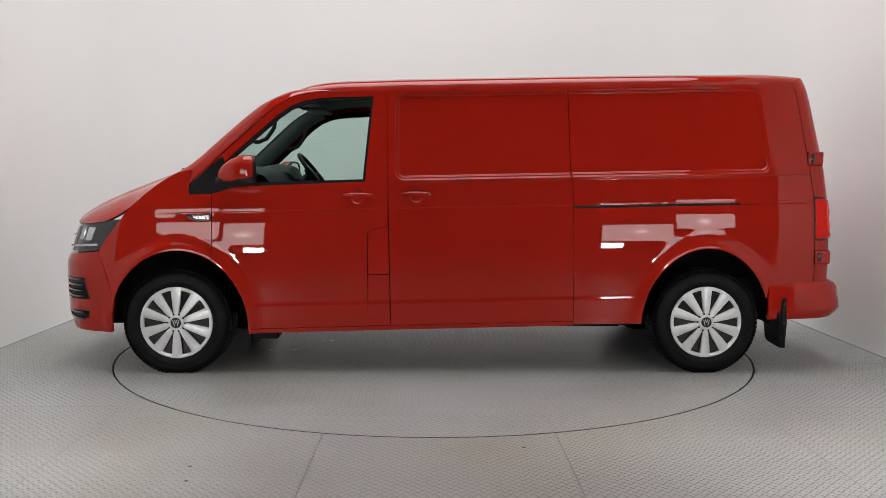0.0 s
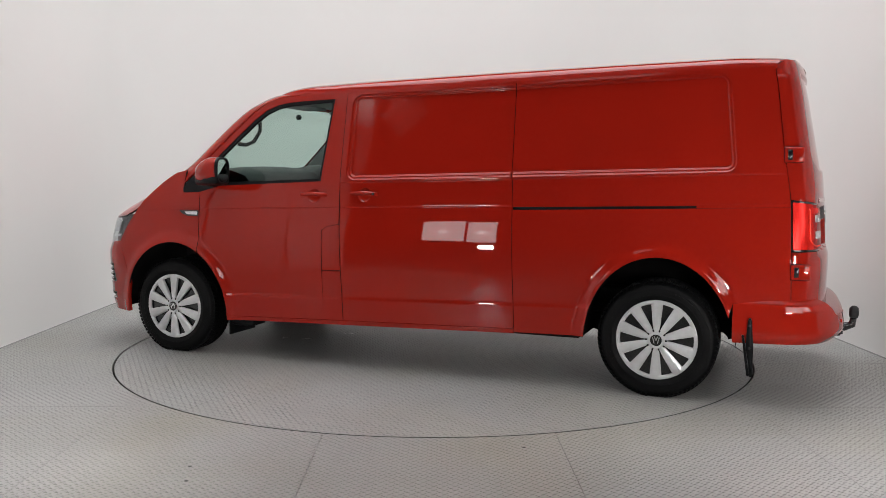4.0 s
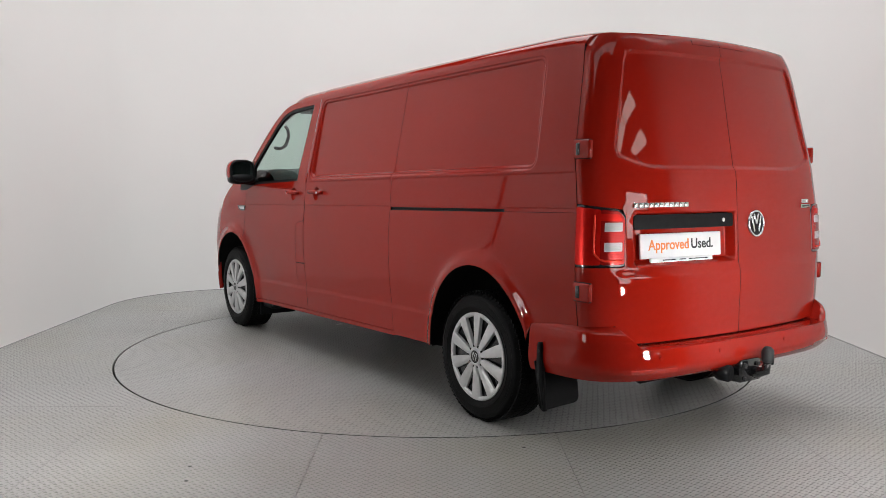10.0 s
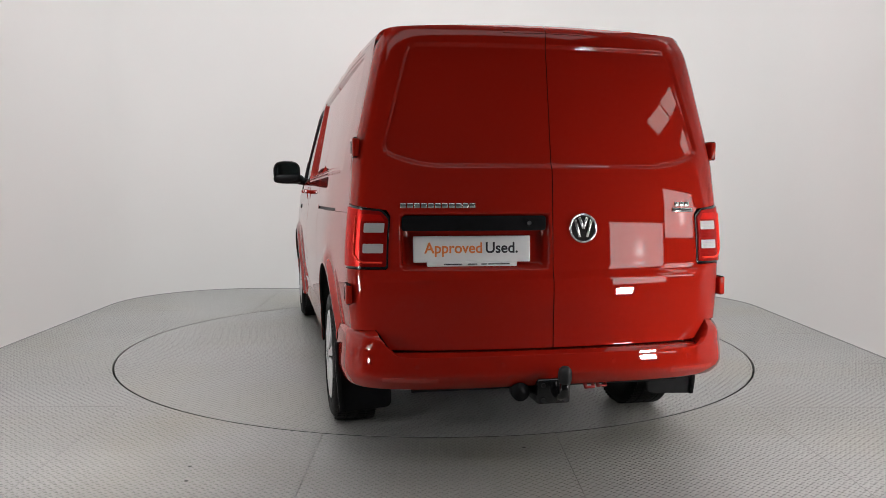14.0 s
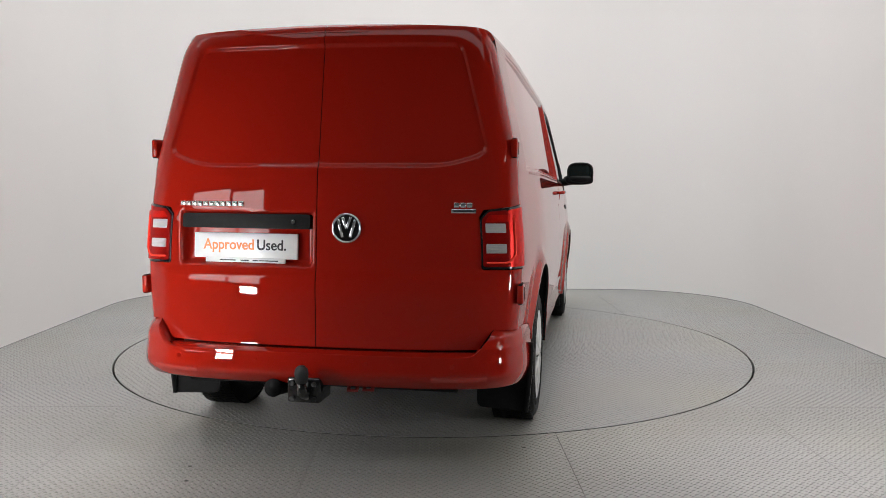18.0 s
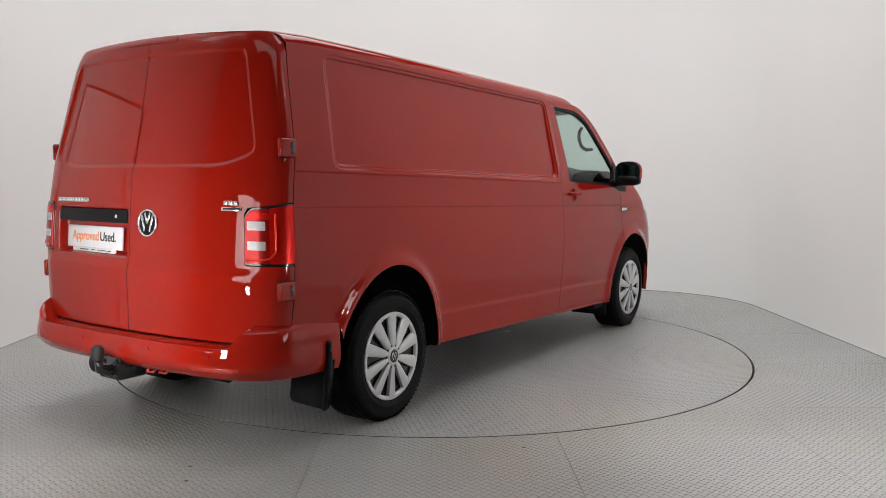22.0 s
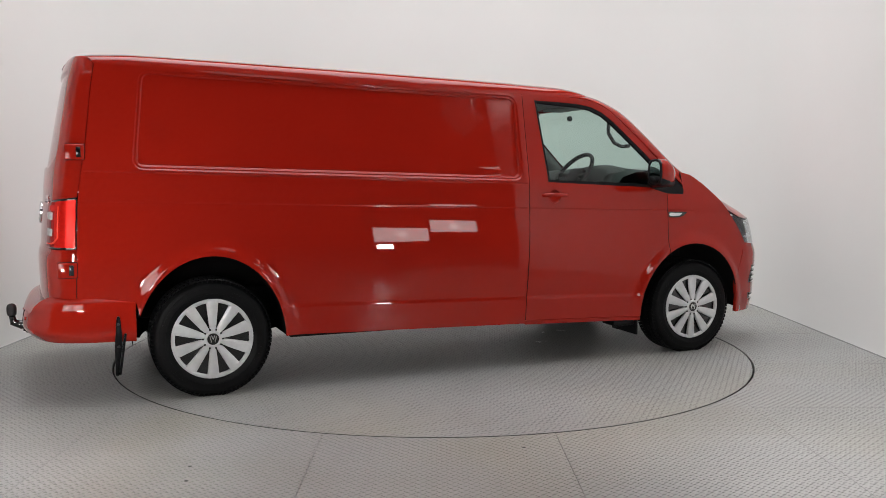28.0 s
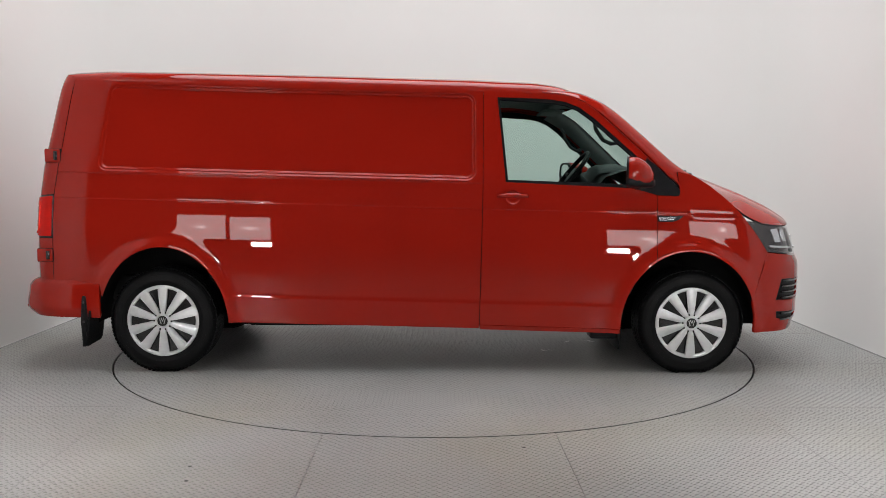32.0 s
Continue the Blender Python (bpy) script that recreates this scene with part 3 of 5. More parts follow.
def side_y(x, zp):
    z = zp - RAKE * x
    y = side_profile(zp)
    u = np.maximum(-x - 1.3, 0)
    y = y - 0.04 * np.where(u < 0.5, u * u, u - 0.25) * (1 - 0.5 * pressed(x, zp)) - 0.04 * np.maximum(-x - 2.2, 0) ** 2
    y = y - 0.02 * np.clip((x - 0.9) / 0.9, 0, 1.5) ** 2 * smoothstep(1.1, 1.3, zp)
    y = y + flare(x, z)
    y = y + (0.0062 - 0.0030 * np.exp(-np.maximum(zp - 1.0745, 0) / 0.034)) * smoothstep(1.0660, 1.0745, zp) + 0.0045 * smoothstep(1.2285, 1.2365, zp) * smoothstep(0.36, 0.33, x) + 0.0042 * (1 - smoothstep(0.455, 0.485, zp))
    y = y - (0.028 - 0.012 * np.clip((zp - 1.25) / 0.55, 0, 1)) * pressed(x, zp)
    u = np.clip((x - X_NOSE) / (nose_tip(zp) - X_NOSE), 0, 0.9995)
    return y * (1 - u ** 4.2) ** (1 / 2.2)


def side(sgn, off=0.0):
    return lambda x, zp: np.stack([x, sgn * (side_y(x, zp) + off), zp - RAKE * x], -1)


def plan_table(p, q, w, l):
    """Half a superellipse (y/w)^p + (x/l)^q = 1 by its arc, from -1 to 1."""
    a = np.linspace(0, math.pi / 2, 4000)
    y, x = np.sin(a) ** (2 / p), np.cos(a) ** (2 / q)
    s = np.concatenate([[0], np.cumsum(np.hypot(np.diff(y) * w, np.diff(x) * l))])
    s /= s[-1]
    g = np.linspace(0, 1, 400)
    ys, xs = np.interp(g, s, y), np.interp(g, s, x)
    return (lambda t: np.sign(t) * np.interp(np.abs(t), g, ys)), (lambda t: np.interp(np.abs(t), g, xs)), (lambda yy: np.interp(yy, ys, g))


def rear_plan(w, l):
    """The rear in plan: a shallow curve that turns into round corners, by its arc from -1 to 1."""
    y = 1 - (1 - np.linspace(0, 1, 6000)) ** 2
    x = 1 - 0.45 * y ** 2 - 0.55 * (1 - np.sqrt(1 - y ** 20))
    s = np.concatenate([[0], np.cumsum(np.hypot(np.diff(y) * w, np.diff(x) * l))])
    s /= s[-1]
    g = np.linspace(0, 1, 600)
    ys, xs = np.interp(g, s, y), np.interp(g, s, x)
    return (lambda t: np.sign(t) * np.interp(np.abs(t), g, ys)), (lambda t: np.interp(np.abs(t), g, xs)), (lambda yy: np.interp(yy, ys, g))


rear_Y, rear_X, rear_s = rear_plan(0.87, 0.21)
rear_seam = curve_table([(0.40, -2.412), (0.535, -2.410), (1.084, -2.392), (1.375, -2.346), (1.70, -2.308), (1.864, -2.281), (1.92, -2.27)], 0.03)
rear_tip = curve_table([(0.38, -2.618), (0.46, -2.617), (0.85, -2.613), (1.0, -2.603), (1.26, -2.572), (1.70, -2.490), (1.84, -2.457), (1.874, -2.444), (1.90, -2.40), (1.93, -2.33)], 0.014)
rear_half = curve_table([(z, float(side_y(rear_seam(np.array([z])), np.array([z]))[0])) for z in np.linspace(0.40, 1.80, 36)] + [(1.864, 0.700), (1.92, 0.664)], 0.025)


def rear_recess(y, zp):
    ay = np.abs(y)
    corner = 0.06 * np.clip((ay - 0.48) / 0.25, 0, 1) ** 2
    dx, dz = ay - (0.764 - (zp - 1.25) * 0.265), np.maximum(1.242 + corner - zp, zp - 1.795)
    up = smoothstep(0.0, -0.022, box_sd(dx, dz, 0.05))
    dx, dz = np.maximum(0.012 - y, y - 0.672), np.maximum(0.800 - zp, zp - 1.050)
    plate = smoothstep(0.0, -0.030, box_sd(dx, dz, 0.03))
    return 0.014 * up + 0.052 * plate


def rear_shoulder(s, zp):
    """Below the plate both doors swell out over a soft crease, which fades towards the corners."""
    fade = 1 - smoothstep(0.74, 0.88, np.abs(s))
    return (0.007 * smoothstep(1.20, 1.0, zp) - 0.012 * smoothstep(0.806, 0.750, zp) - 0.005 * np.exp(-((zp - 0.70) / 0.085) ** 2)) * fade


def rear(off=0.0, recess=True):
    def f(s, zp):
        y = rear_half(zp) * rear_Y(s)
        xs, xt = rear_seam(zp), rear_tip(zp)
        x = xs + (xt - xs) * rear_X(s) + rear_shoulder(s, zp)
        if recess:
            x = x + rear_recess(y, zp)
        # offsets go backwards in the middle and outwards at the corners
        w = np.clip((np.abs(s) - 0.75) / 0.25, 0, 1)
        x = x - off * (1 - w)
        y = y + np.sign(s) * off * w
        return np.stack([x, y, zp - RAKE * x], -1)
    return f


def rear_at(y, zp, off=0.0, recess=False):
    """A place on the rear doors' surface."""
    s = np.sign(y) * rear_s(np.abs(y) / rear_half(zp))
    return rear(off, recess)(np.atleast_1d(np.float64(s)), np.atleast_1d(np.float64(zp)))[0]


bump_Y, bump_X, bump_s = plan_table(5.0, 5.0, 0.90, 0.60)
bump_off = curve_table([(0.27, -0.11), (0.300, -0.045), (0.330, -0.010), (0.352, 0.003), (0.378, 0.003), (0.41, -0.002), (0.44, -0.009), (0.487, -0.014), (0.493, -0.019), (0.520, -0.033), (0.545, -0.075), (0.60, -0.18)], 0.004)


def rear_bumper(off=0.0):
    def f(s, zp):
        o = bump_off(zp) + off
        x = -2.110 - (0.601 + o) * bump_X(s) + 0.030 * np.abs(bump_Y(s)) ** 2 * bump_X(s)
        y = (0.904 + 0.35 * o) * bump_Y(s)
        return np.stack([x, y, zp - RAKE * x], -1)
    return f


nose_Y, nose_X, nose_s = plan_table(2.2, 4.2, 0.90, 0.84)


def nose(off=0.0):
    def f(s, zp):
        x = X_NOSE + (nose_tip(zp) + off - X_NOSE) * nose_X(s)
        y = (side_profile(zp) + flare(x, zp - RAKE * x) + 0.0042 * (1 - smoothstep(0.455, 0.485, zp)) + off) * nose_Y(s)
        return np.stack([x, y, zp - RAKE * x], -1)
    return f


def s_at(x, zp):
    """The nose's arc position at a distance x ahead."""
    u = min(max((x - X_NOSE) / (float(nose_tip(zp)) - X_NOSE), 0), 1)
    return float(nose_s(max(1 - u ** 4.2, 0) ** (1 / 2.2)))


roof_line = curve_table([(-2.55, 1.76), (-2.42, 1.866), (-2.33, 1.905), (-2.1, 1.928), (-0.8, 1.938), (0.3, 1.938), (0.70, 1.930), (0.86, 1.912), (0.98, 1.874), (1.08, 1.822), (1.2, 1.745)], 0.04)
roof_drop = curve_table([(-0.1, 0.0), (0.0, 0.0), (0.4, 0.010), (0.62, 0.028), (0.69, 0.043), (0.726, 0.060), (0.744, 0.078), (0.753, 0.097), (0.757, 0.112), (0.762, 0.132)], 0.005)


def roof_edge(x):
    return side_y(x, np.full_like(x, 1.826)) + 0.001 - 0.05 * np.clip((x - 0.55) / 0.5, 0, 1.2) ** 2


def roof(x, t):
    """t runs from -1 to 1 across the roof."""
    y = t * roof_edge(x)
    fit = np.where(x < 0.3, (roof_line(x) - 1.826) / 0.112, 1 - 0.12 * smoothstep(0.4, 0.9, x))
    zp = roof_line(x) - roof_drop(np.abs(t) * 0.757) * fit
    return np.stack([x, y, zp - RAKE * x], -1)


bonnet_line = curve_table([(1.55, 1.415), (1.763, 1.346), (1.924, 1.298), (2.116, 1.234), (2.309, 1.152), (2.425, 1.084), (2.49, 1.022), (2.54, 0.95)], 0.02)
bonnet_fall = curve_table([(1.5, 0.02), (1.69, 0.035), (1.89, 0.105), (2.03, 0.160), (2.45, 0.20)], 0.03)


def bonnet_surface(x, y):
    ay = np.abs(y)
    zp = bonnet_line(x) - bonnet_fall(x) * (ay / 0.85) ** 4 - 0.012 * smoothstep(0.50, 0.56, ay)
    return np.stack([x, y, zp - RAKE * x], -1)


def arch_line(k, x0, x1, n=26, grow=0.0):
    """The wheel arch as (x, body height), from x0 to x1."""
    cx, cz, rx, rz = ARCHES[k]
    a0 = math.acos(max(-1, min(1, (x0 - cx) / (rx + grow))))
    a1 = math.acos(max(-1, min(1, (x1 - cx) / (rx + grow))))
    out = []
    for a in np.linspace(a0, a1, n):
        x = cx + (rx + grow) * math.cos(a)
        z = cz + (rz + grow) * math.sin(a)
        out.append((x, z + RAKE * x))
    return out


def side_extra(x0, x1, z0, z1):
    """Closer points where the side is creased or pressed in."""
    out = []
    zs = [0.44, 0.455, 0.468, 0.48, 0.492, 0.505, 1.0640, 1.0670, 1.0690, 1.0708, 1.0725, 1.0742, 1.0760, 1.0785, 1.082, 1.088, 1.096, 1.106, 1.222, 1.2270, 1.2295, 1.2320, 1.2345, 1.2370, 1.2395, 1.2420]
    for z in zs:
        if z0 < z < z1:
            out += [(x, z) for x in np.arange(-2.422, 1.7, 0.024)]
    for d in (-0.005, -0.002, 0.0, 0.002, 0.004, 0.006, 0.009, 0.013, 0.016, 0.0185, 0.0205, 0.0225, 0.025, 0.028):
        lo, hi, front = 1.250 + d, 1.806 - d, 0.306 - d
        for x in np.arange(-2.038, front - 0.04, 0.018):
            out += [(x, lo), (x, hi)]
        for z in np.arange(1.28, 1.78, 0.013):
            out += [(front, z), (-2.110 + (z - 1.25) * 0.10 + d, z)]
        for k in range(1, 6):
            a = k * math.pi / 12
            r = max(0.06 - d, 0.006)
            for cx, cz, sx, sz in ((front - r, lo + r, 1, -1), (front - r, hi - r, 1, 1), (-2.105 + d + r, lo + r, -1, -1), (-2.058 + d + r, hi - r, -1, 1)):
                out.append((cx + sx * r * math.sin(a), cz + sz * r * math.cos(a)))
    for k in (0, 1):
        for grow in (0.004, 0.009, 0.015, 0.022, 0.031, 0.042, 0.056, 0.072):
            cx = ARCHES[k][0]
            out += arch_line(k, cx + 0.40, cx - 0.40, 64, grow)
    out = np.array(out)
    return out[(out[:, 0] > x0) & (out[:, 0] < x1) & (out[:, 1] > z0) & (out[:, 1] < z1)]


# ---------------------------------------------------------------- the van: panels
VAN = new("van")
tagged(VAN, "glossy red long panel van with plain steel sides", "van")

WINDOW = [(0.445, 1.790), (0.671, 1.789), (0.800, 1.784), (0.888, 1.771), (0.977, 1.737), (1.066, 1.674), (1.188, 1.567), (1.309, 1.460),
          (1.429, 1.345), (1.570, 1.214), (1.204, 1.229), (0.495, 1.243)]
FRAME_TOP = [(0.358, 1.826), (0.70, 1.826), (0.84, 1.822), (0.93, 1.806), (1.02, 1.766), (1.10, 1.706), (1.22, 1.600), (1.34, 1.492), (1.46, 1.378), (1.60, 1.235)]
PILLAR_EDGE = [(0.77, 0.738, 1.826), (0.90, 0.728, 1.826), (0.985, 0.722, 1.806), (1.07, 0.745, 1.762), (1.16, 0.773, 1.712), (1.33, 0.808, 1.556), (1.46, 0.828, 1.438), (1.585, 0.843, 1.322), (1.70, 0.840, 1.262)]


def grow_poly(poly, d):
    """Move a polygon's line by d, outwards if it runs against the clock."""
    p = np.array(poly, float)
    a = p - np.roll(p, 1, 0)
    b = np.roll(p, -1, 0) - p
    n = a / np.linalg.norm(a, axis=1, keepdims=True) + b / np.linalg.norm(b, axis=1, keepdims=True)
    n = np.stack([n[:, 1], -n[:, 0]], -1)
    n /= np.linalg.norm(n, axis=1, keepdims=True)
    area = 0.5 * np.sum(p[:, 0] * np.roll(p[:, 1], -1) - p[:, 1] * np.roll(p[:, 0], -1))
    return p + n * d * (1 if area > 0 else -1)


def van_side(sgn):
    f, fl = side(sgn), sgn > 0
    g = 0.0027
    door_front = arch_line(0, 1.464 - g, 1.2420, 18)[::-1]
    top = FRAME_TOP
    if sgn > 0:
        low = [(0.487 - 0.005 + g, 0.322), (0.480 + g, 0.652), (0.479 + g, 0.921), (0.439 + g, 0.946), (0.350 + g, 0.962)]
    else:
        low = [(0.334 + g, 0.322)]
    outline = low + [(0.351 + g, 1.21)] + top + [(1.600, 1.214), (1.464 - g, 1.205)] + door_front[::-1] + [(1.2405, 0.318)]
    door = sheet("front_door", outline, f, RED, VAN, 0.028, holes=[WINDOW, dish_line(0.541, 1.157)], extra=side_extra(0.30, 1.6, 0.3, 1.30), flip=fl)
    # window seal, glass and the sail behind the mirror
    inner = grow_poly(WINDOW, -0.022)
    sheet("window_seal", grow_poly(WINDOW, 0.003), side(sgn, -0.004), BLACK, door, 0.02, holes=[inner], thick=0.02, flip=fl, label="matt black rubber window seal")
    sheet("window_glass", grow_poly(WINDOW, -0.010), side(sgn, -0.013), GLASS, door, 0.05, thick=0.004, flip=fl, label="faintly green clear side window glass")
    sail = [(1.335, 1.222), (1.385, 1.375), (1.40, 1.425), (1.458, 1.378), (1.53, 1.306), (1.612, 1.224), (1.606, 1.186), (1.47, 1.188), (1.40, 1.205)]
    sheet("mirror_sail", round_poly(sail, 0.012, 3), side(sgn, 0.004), BLACK, door, 0.02, thick=0.03, flip=fl, label="black plastic triangle that carries the mirror")
    door_handle(door, sgn, 0.541, 1.157, 0)
    if sgn > 0:
        flap = round_poly([(0.479 - g, 0.652 + g), (0.478 - g, 0.921), (0.439, 0.945 - g), (0.347 + g, 0.961 - g), (0.340 + g, 0.655 + g)], 0.006, 2)
        sheet("fuel_flap", flap, f, RED, VAN, 0.03, flip=fl)
        sheet("sill_post", [(0.480 - g, 0.652 - g), (0.340 + g, 0.652 - g), (0.3345 + g, 0.322), (0.487 - g, 0.322)], f, RED, VAN, 0.028, extra=side_extra(0.33, 0.48, 0.32, 0.65), flip=fl)
        slide = [(-0.844 + g, 0.322), (0.334 - g, 0.322), (0.339 - g, 0.655), (0.351 - g, 1.21), (0.3565 - g, 1.826), (-0.806 + g, 1.826), (-0.816 + g, 1.262), (-0.826 + g, 1.225), (-0.830 + g, 1.06)]
        sd = sheet("sliding_door", slide, f, RED, VAN, 0.028, holes=[dish_line(0.168, 1.157)], extra=side_extra(-0.84, 0.35, 0.33, 1.82), flip=fl)
        door_handle(sd, sgn, 0.168, 1.157, 1)
        front = [(-0.806 - g, 1.826), (-0.816 - g, 1.262), (-0.826 - g, 1.225), (-0.830 - g, 1.06), (-0.844 - g, 0.298)]
        slot = [(-0.835, 1.046), (-2.388, 1.048), (-2.388, 1.0512), (-1.900, 1.0512), (-1.900, 1.064), (-0.835, 1.066)]
    else:
        front = [(0.3565 - g, 1.826), (0.351 - g, 1.21), (0.339 - g, 0.655), (0.334 - g, 0.322), (0.334 - g, 0.298)]
        slot = None
    rear_line = [(float(rear_seam(z)) + 0.0055, z) for z in np.linspace(0.535, 1.826, 30)]
    arch = arch_line(1, -2.088, -1.2790, 34)
    quarter = front + [(-1.2775, 0.296)] + arch[::-1] + [(-2.108, 0.520)] + rear_line
    q = sheet("side_panel", quarter, f, RED, VAN, 0.028, holes=[slot] if slot else (), extra=side_extra(-2.4, 0.34, 0.3, 1.82), flip=fl)
    if slot:
        sheet("door_rail", grow_poly(slot, 0.004), side(sgn, -0.012), BLACK, q, 0.03, thick=0.01, flip=fl, label="dark sliding door rail in a slot")
    # unseen dark sheet added behind the joints to make their shade
    shell = [(1.40, 0.86), (1.205, 0.335), (-1.25, 0.335), (-1.32, 0.72), (-1.50, 0.86), (-1.90, 0.86), (-2.09, 0.66), (-2.13, 0.56), (-2.36, 0.56), (-2.28, 1.40), (-2.24, 1.80), (0.70, 1.81), (0.96, 1.775), (1.45, 1.335)]
    sheet("seam_backing", shell, side(sgn, -0.034), UNDER, VAN, 0.08, holes=[grow_poly(WINDOW, -0.002)], thick=0.004, flip=fl)
    # sill under the doors
    sill = [(1.241, 0.312), (1.241, 0.288), (-0.840, 0.290), (-0.840, 0.316), (0.334, 0.316)] if sgn > 0 else [(1.241, 0.312), (1.241, 0.288), (0.337, 0.290), (0.337, 0.316)]
    sheet("sill", sill, side(sgn, -0.004), RED, VAN, 0.03, flip=fl, thick=0.05)
    # front wing
    lamp_edge = [(2.037, 1.040), (2.10, 0.962), (2.184, 0.842)]
    arch = arch_line(0, 2.088, 1.464 + g, 30)
    seam_up = []
    for x in np.linspace(2.020, 1.60, 16):
        seam_up.append((float(x), float(np.interp(x, [1.60, 1.691, 1.80, 1.89, 1.96, 2.033], [1.342, 1.324, 1.260, 1.190, 1.128, 1.050]))))
    wing = arch[::-1] + [(2.0905, 0.524), (2.1665, 0.800), (2.186, 0.838)] + lamp_edge[::-1][1:] + seam_up + [(1.610, 1.236), (1.600, 1.198), (1.464 + g, 1.190)]
    sheet("front_wing", wing, f, RED, VAN, 0.028, flip=fl, extra=side_extra(1.47, 2.07, 0.5, 1.15))
    ind = round_poly([(1.470, 1.058), (1.632, 1.058), (1.600, 1.034), (1.555, 1.020), (1.470, 1.020)], 0.008, 3)
    rep = sheet("side_indicator", ind, side(sgn, 0.006), GLOSS_BLACK, VAN, 0.012, thick=0.012, flip=fl, label="slim side indicator with a chrome bar")
    sheet("indicator_bar", round_poly([(1.474, 1.050), (1.585, 1.050), (1.560, 1.032), (1.474, 1.028)], 0.005, 2), side(sgn, 0.010), CHROME, rep, 0.012, thick=0.006, flip=fl)
    # A pillar, from the door frame round to the windscreen
    edge = np.array(PILLAR_EDGE)
    m = len(edge)
    ft = [(0.72, 1.826), (0.84, 1.822), (0.93, 1.806), (1.02, 1.766), (1.10, 1.706), (1.27, 1.556), (1.40, 1.436), (1.52, 1.318), (1.62, 1.238)]
    n = 44
    k = np.linspace(0, m - 1, n)

    def fine(v):
        w = np.interp(k, np.arange(m), v)
        for _ in range(12):
            w[1:-1] = 0.25 * w[:-2] + 0.5 * w[1:-1] + 0.25 * w[2:]
        return w
    edge = np.stack([fine(edge[:, c]) for c in range(3)], -1)
    ft = np.array(ft)
    ft = np.stack([fine(ft[:, c]) for c in range(2)], -1)
    rows = []
    for i in range(n):
        a = side(1, -0.002)(np.array([ft[i][0] + 0.004]), np.array([ft[i][1] + 0.004]))[0]
        a0 = a + np.array([0, -0.016, 0])
        e = edge[i]
        lift = 0.006 + 0.006 * min(1, k[i] / 5)
        inn = e + np.array([0.030, -0.055, lift])
        in2 = inn + np.array([0.004, -0.035, -0.004])
        row = [a0, a]
        for t in np.linspace(0.1, 1, 9):
            row.append((1 - t) ** 2 * a + 2 * t * (1 - t) * (e + np.array([0.0, 0.004, 0.0])) + t * t * inn)
        row.append(in2)
        rows.append([(p[0], sgn * p[1], p[2]) for p in row])
    loft("windscreen_pillar", rows, RED, VAN, flip=not fl)


def dish_line(x, zp):
    """The round rim of the dish behind a door handle."""
    return [(x + 0.046 * math.cos(a), zp - 0.008 + 0.046 * math.sin(a)) for a in np.linspace(0, 2 * math.pi, 28, endpoint=False)]


def door_handle(door, sgn, x, zp, key):
    """Pull handle over a round dish."""
    z = zp - RAKE * x
    y = float(side_y(np.array([x]), np.array([zp]))[0])
    rows = []
    for k in range(28):
        a = 2 * math.pi * k / 28
        c, sn = math.cos(a), math.sin(a)
        row = []
        for q, h in ((0.0470, 0.0006), (0.0455, -0.0015), (0.0415, -0.0065), (0.033, -0.0115), (0.018, -0.0145), (0.001, -0.015)):
            px, pz = x + q * c, zp - 0.008 + q * sn
            row.append((px, sgn * (float(side_y(np.array([px]), np.array([pz]))[0]) + h), pz - RAKE * px))
        rows.append(row)
    loft("handle_dish", rows, RED, door, close_u=True, flip=sgn < 0)
    path = [(x - 0.094, sgn * (y + 0.004), z), (x - 0.080, sgn * (y + 0.022), z + 0.002), (x - 0.03, sgn * (y + 0.036), z + 0.004), (x + 0.03, sgn * (y + 0.036), z + 0.004), (x + 0.080, sgn * (y + 0.022), z + 0.001), (x + 0.094, sgn * (y + 0.004), z)]
    tube("handle", path, [0.010, 0.013, 0.015, 0.015, 0.013, 0.010], RED, door, seg=12, squash=1.0)
    if key:
        b = bmesh.new()
        bmesh.ops.create_cone(b, segments=16, radius1=0.009, radius2=0.008, depth=0.012, cap_ends=True)
        b.transform(Matrix.Translation((x - 0.080, sgn * (y + 0.036), z)) @ Matrix.Rotation(radians(90), 4, "X"))
        part("lock", b, CHROME, door, "small chrome key lock")


def van_roof():
    outline = [(-2.392, -0.03), (-2.390, 0.5), (-2.372, 0.80), (-2.34, 0.92), (-2.288, 1.0), (0.90, 1.0), (0.985, 0.94), (1.03, 0.80), (1.07, 0.5), (1.085, 0.0)]
    outline = outline + [(x, -t) for x, t in outline[::-1][1:]]
    outline = [p for i, p in enumerate(outline) if i == 0 or p != outline[i - 1]]

    def f(x, t):
        return roof(x, t)
    extra = [(x, s * t) for t in (0.70, 0.76, 0.80, 0.83, 0.855, 0.875, 0.893, 0.910, 0.925, 0.938, 0.949, 0.959, 0.968, 0.976, 0.983, 0.989, 0.995) for s in (-1, 1) for x in np.arange(-2.3, 0.98, 0.028)]
    sheet("roof", outline, f, RED, VAN, 0.06, extra=extra, thick=0.02, edge=0.03)


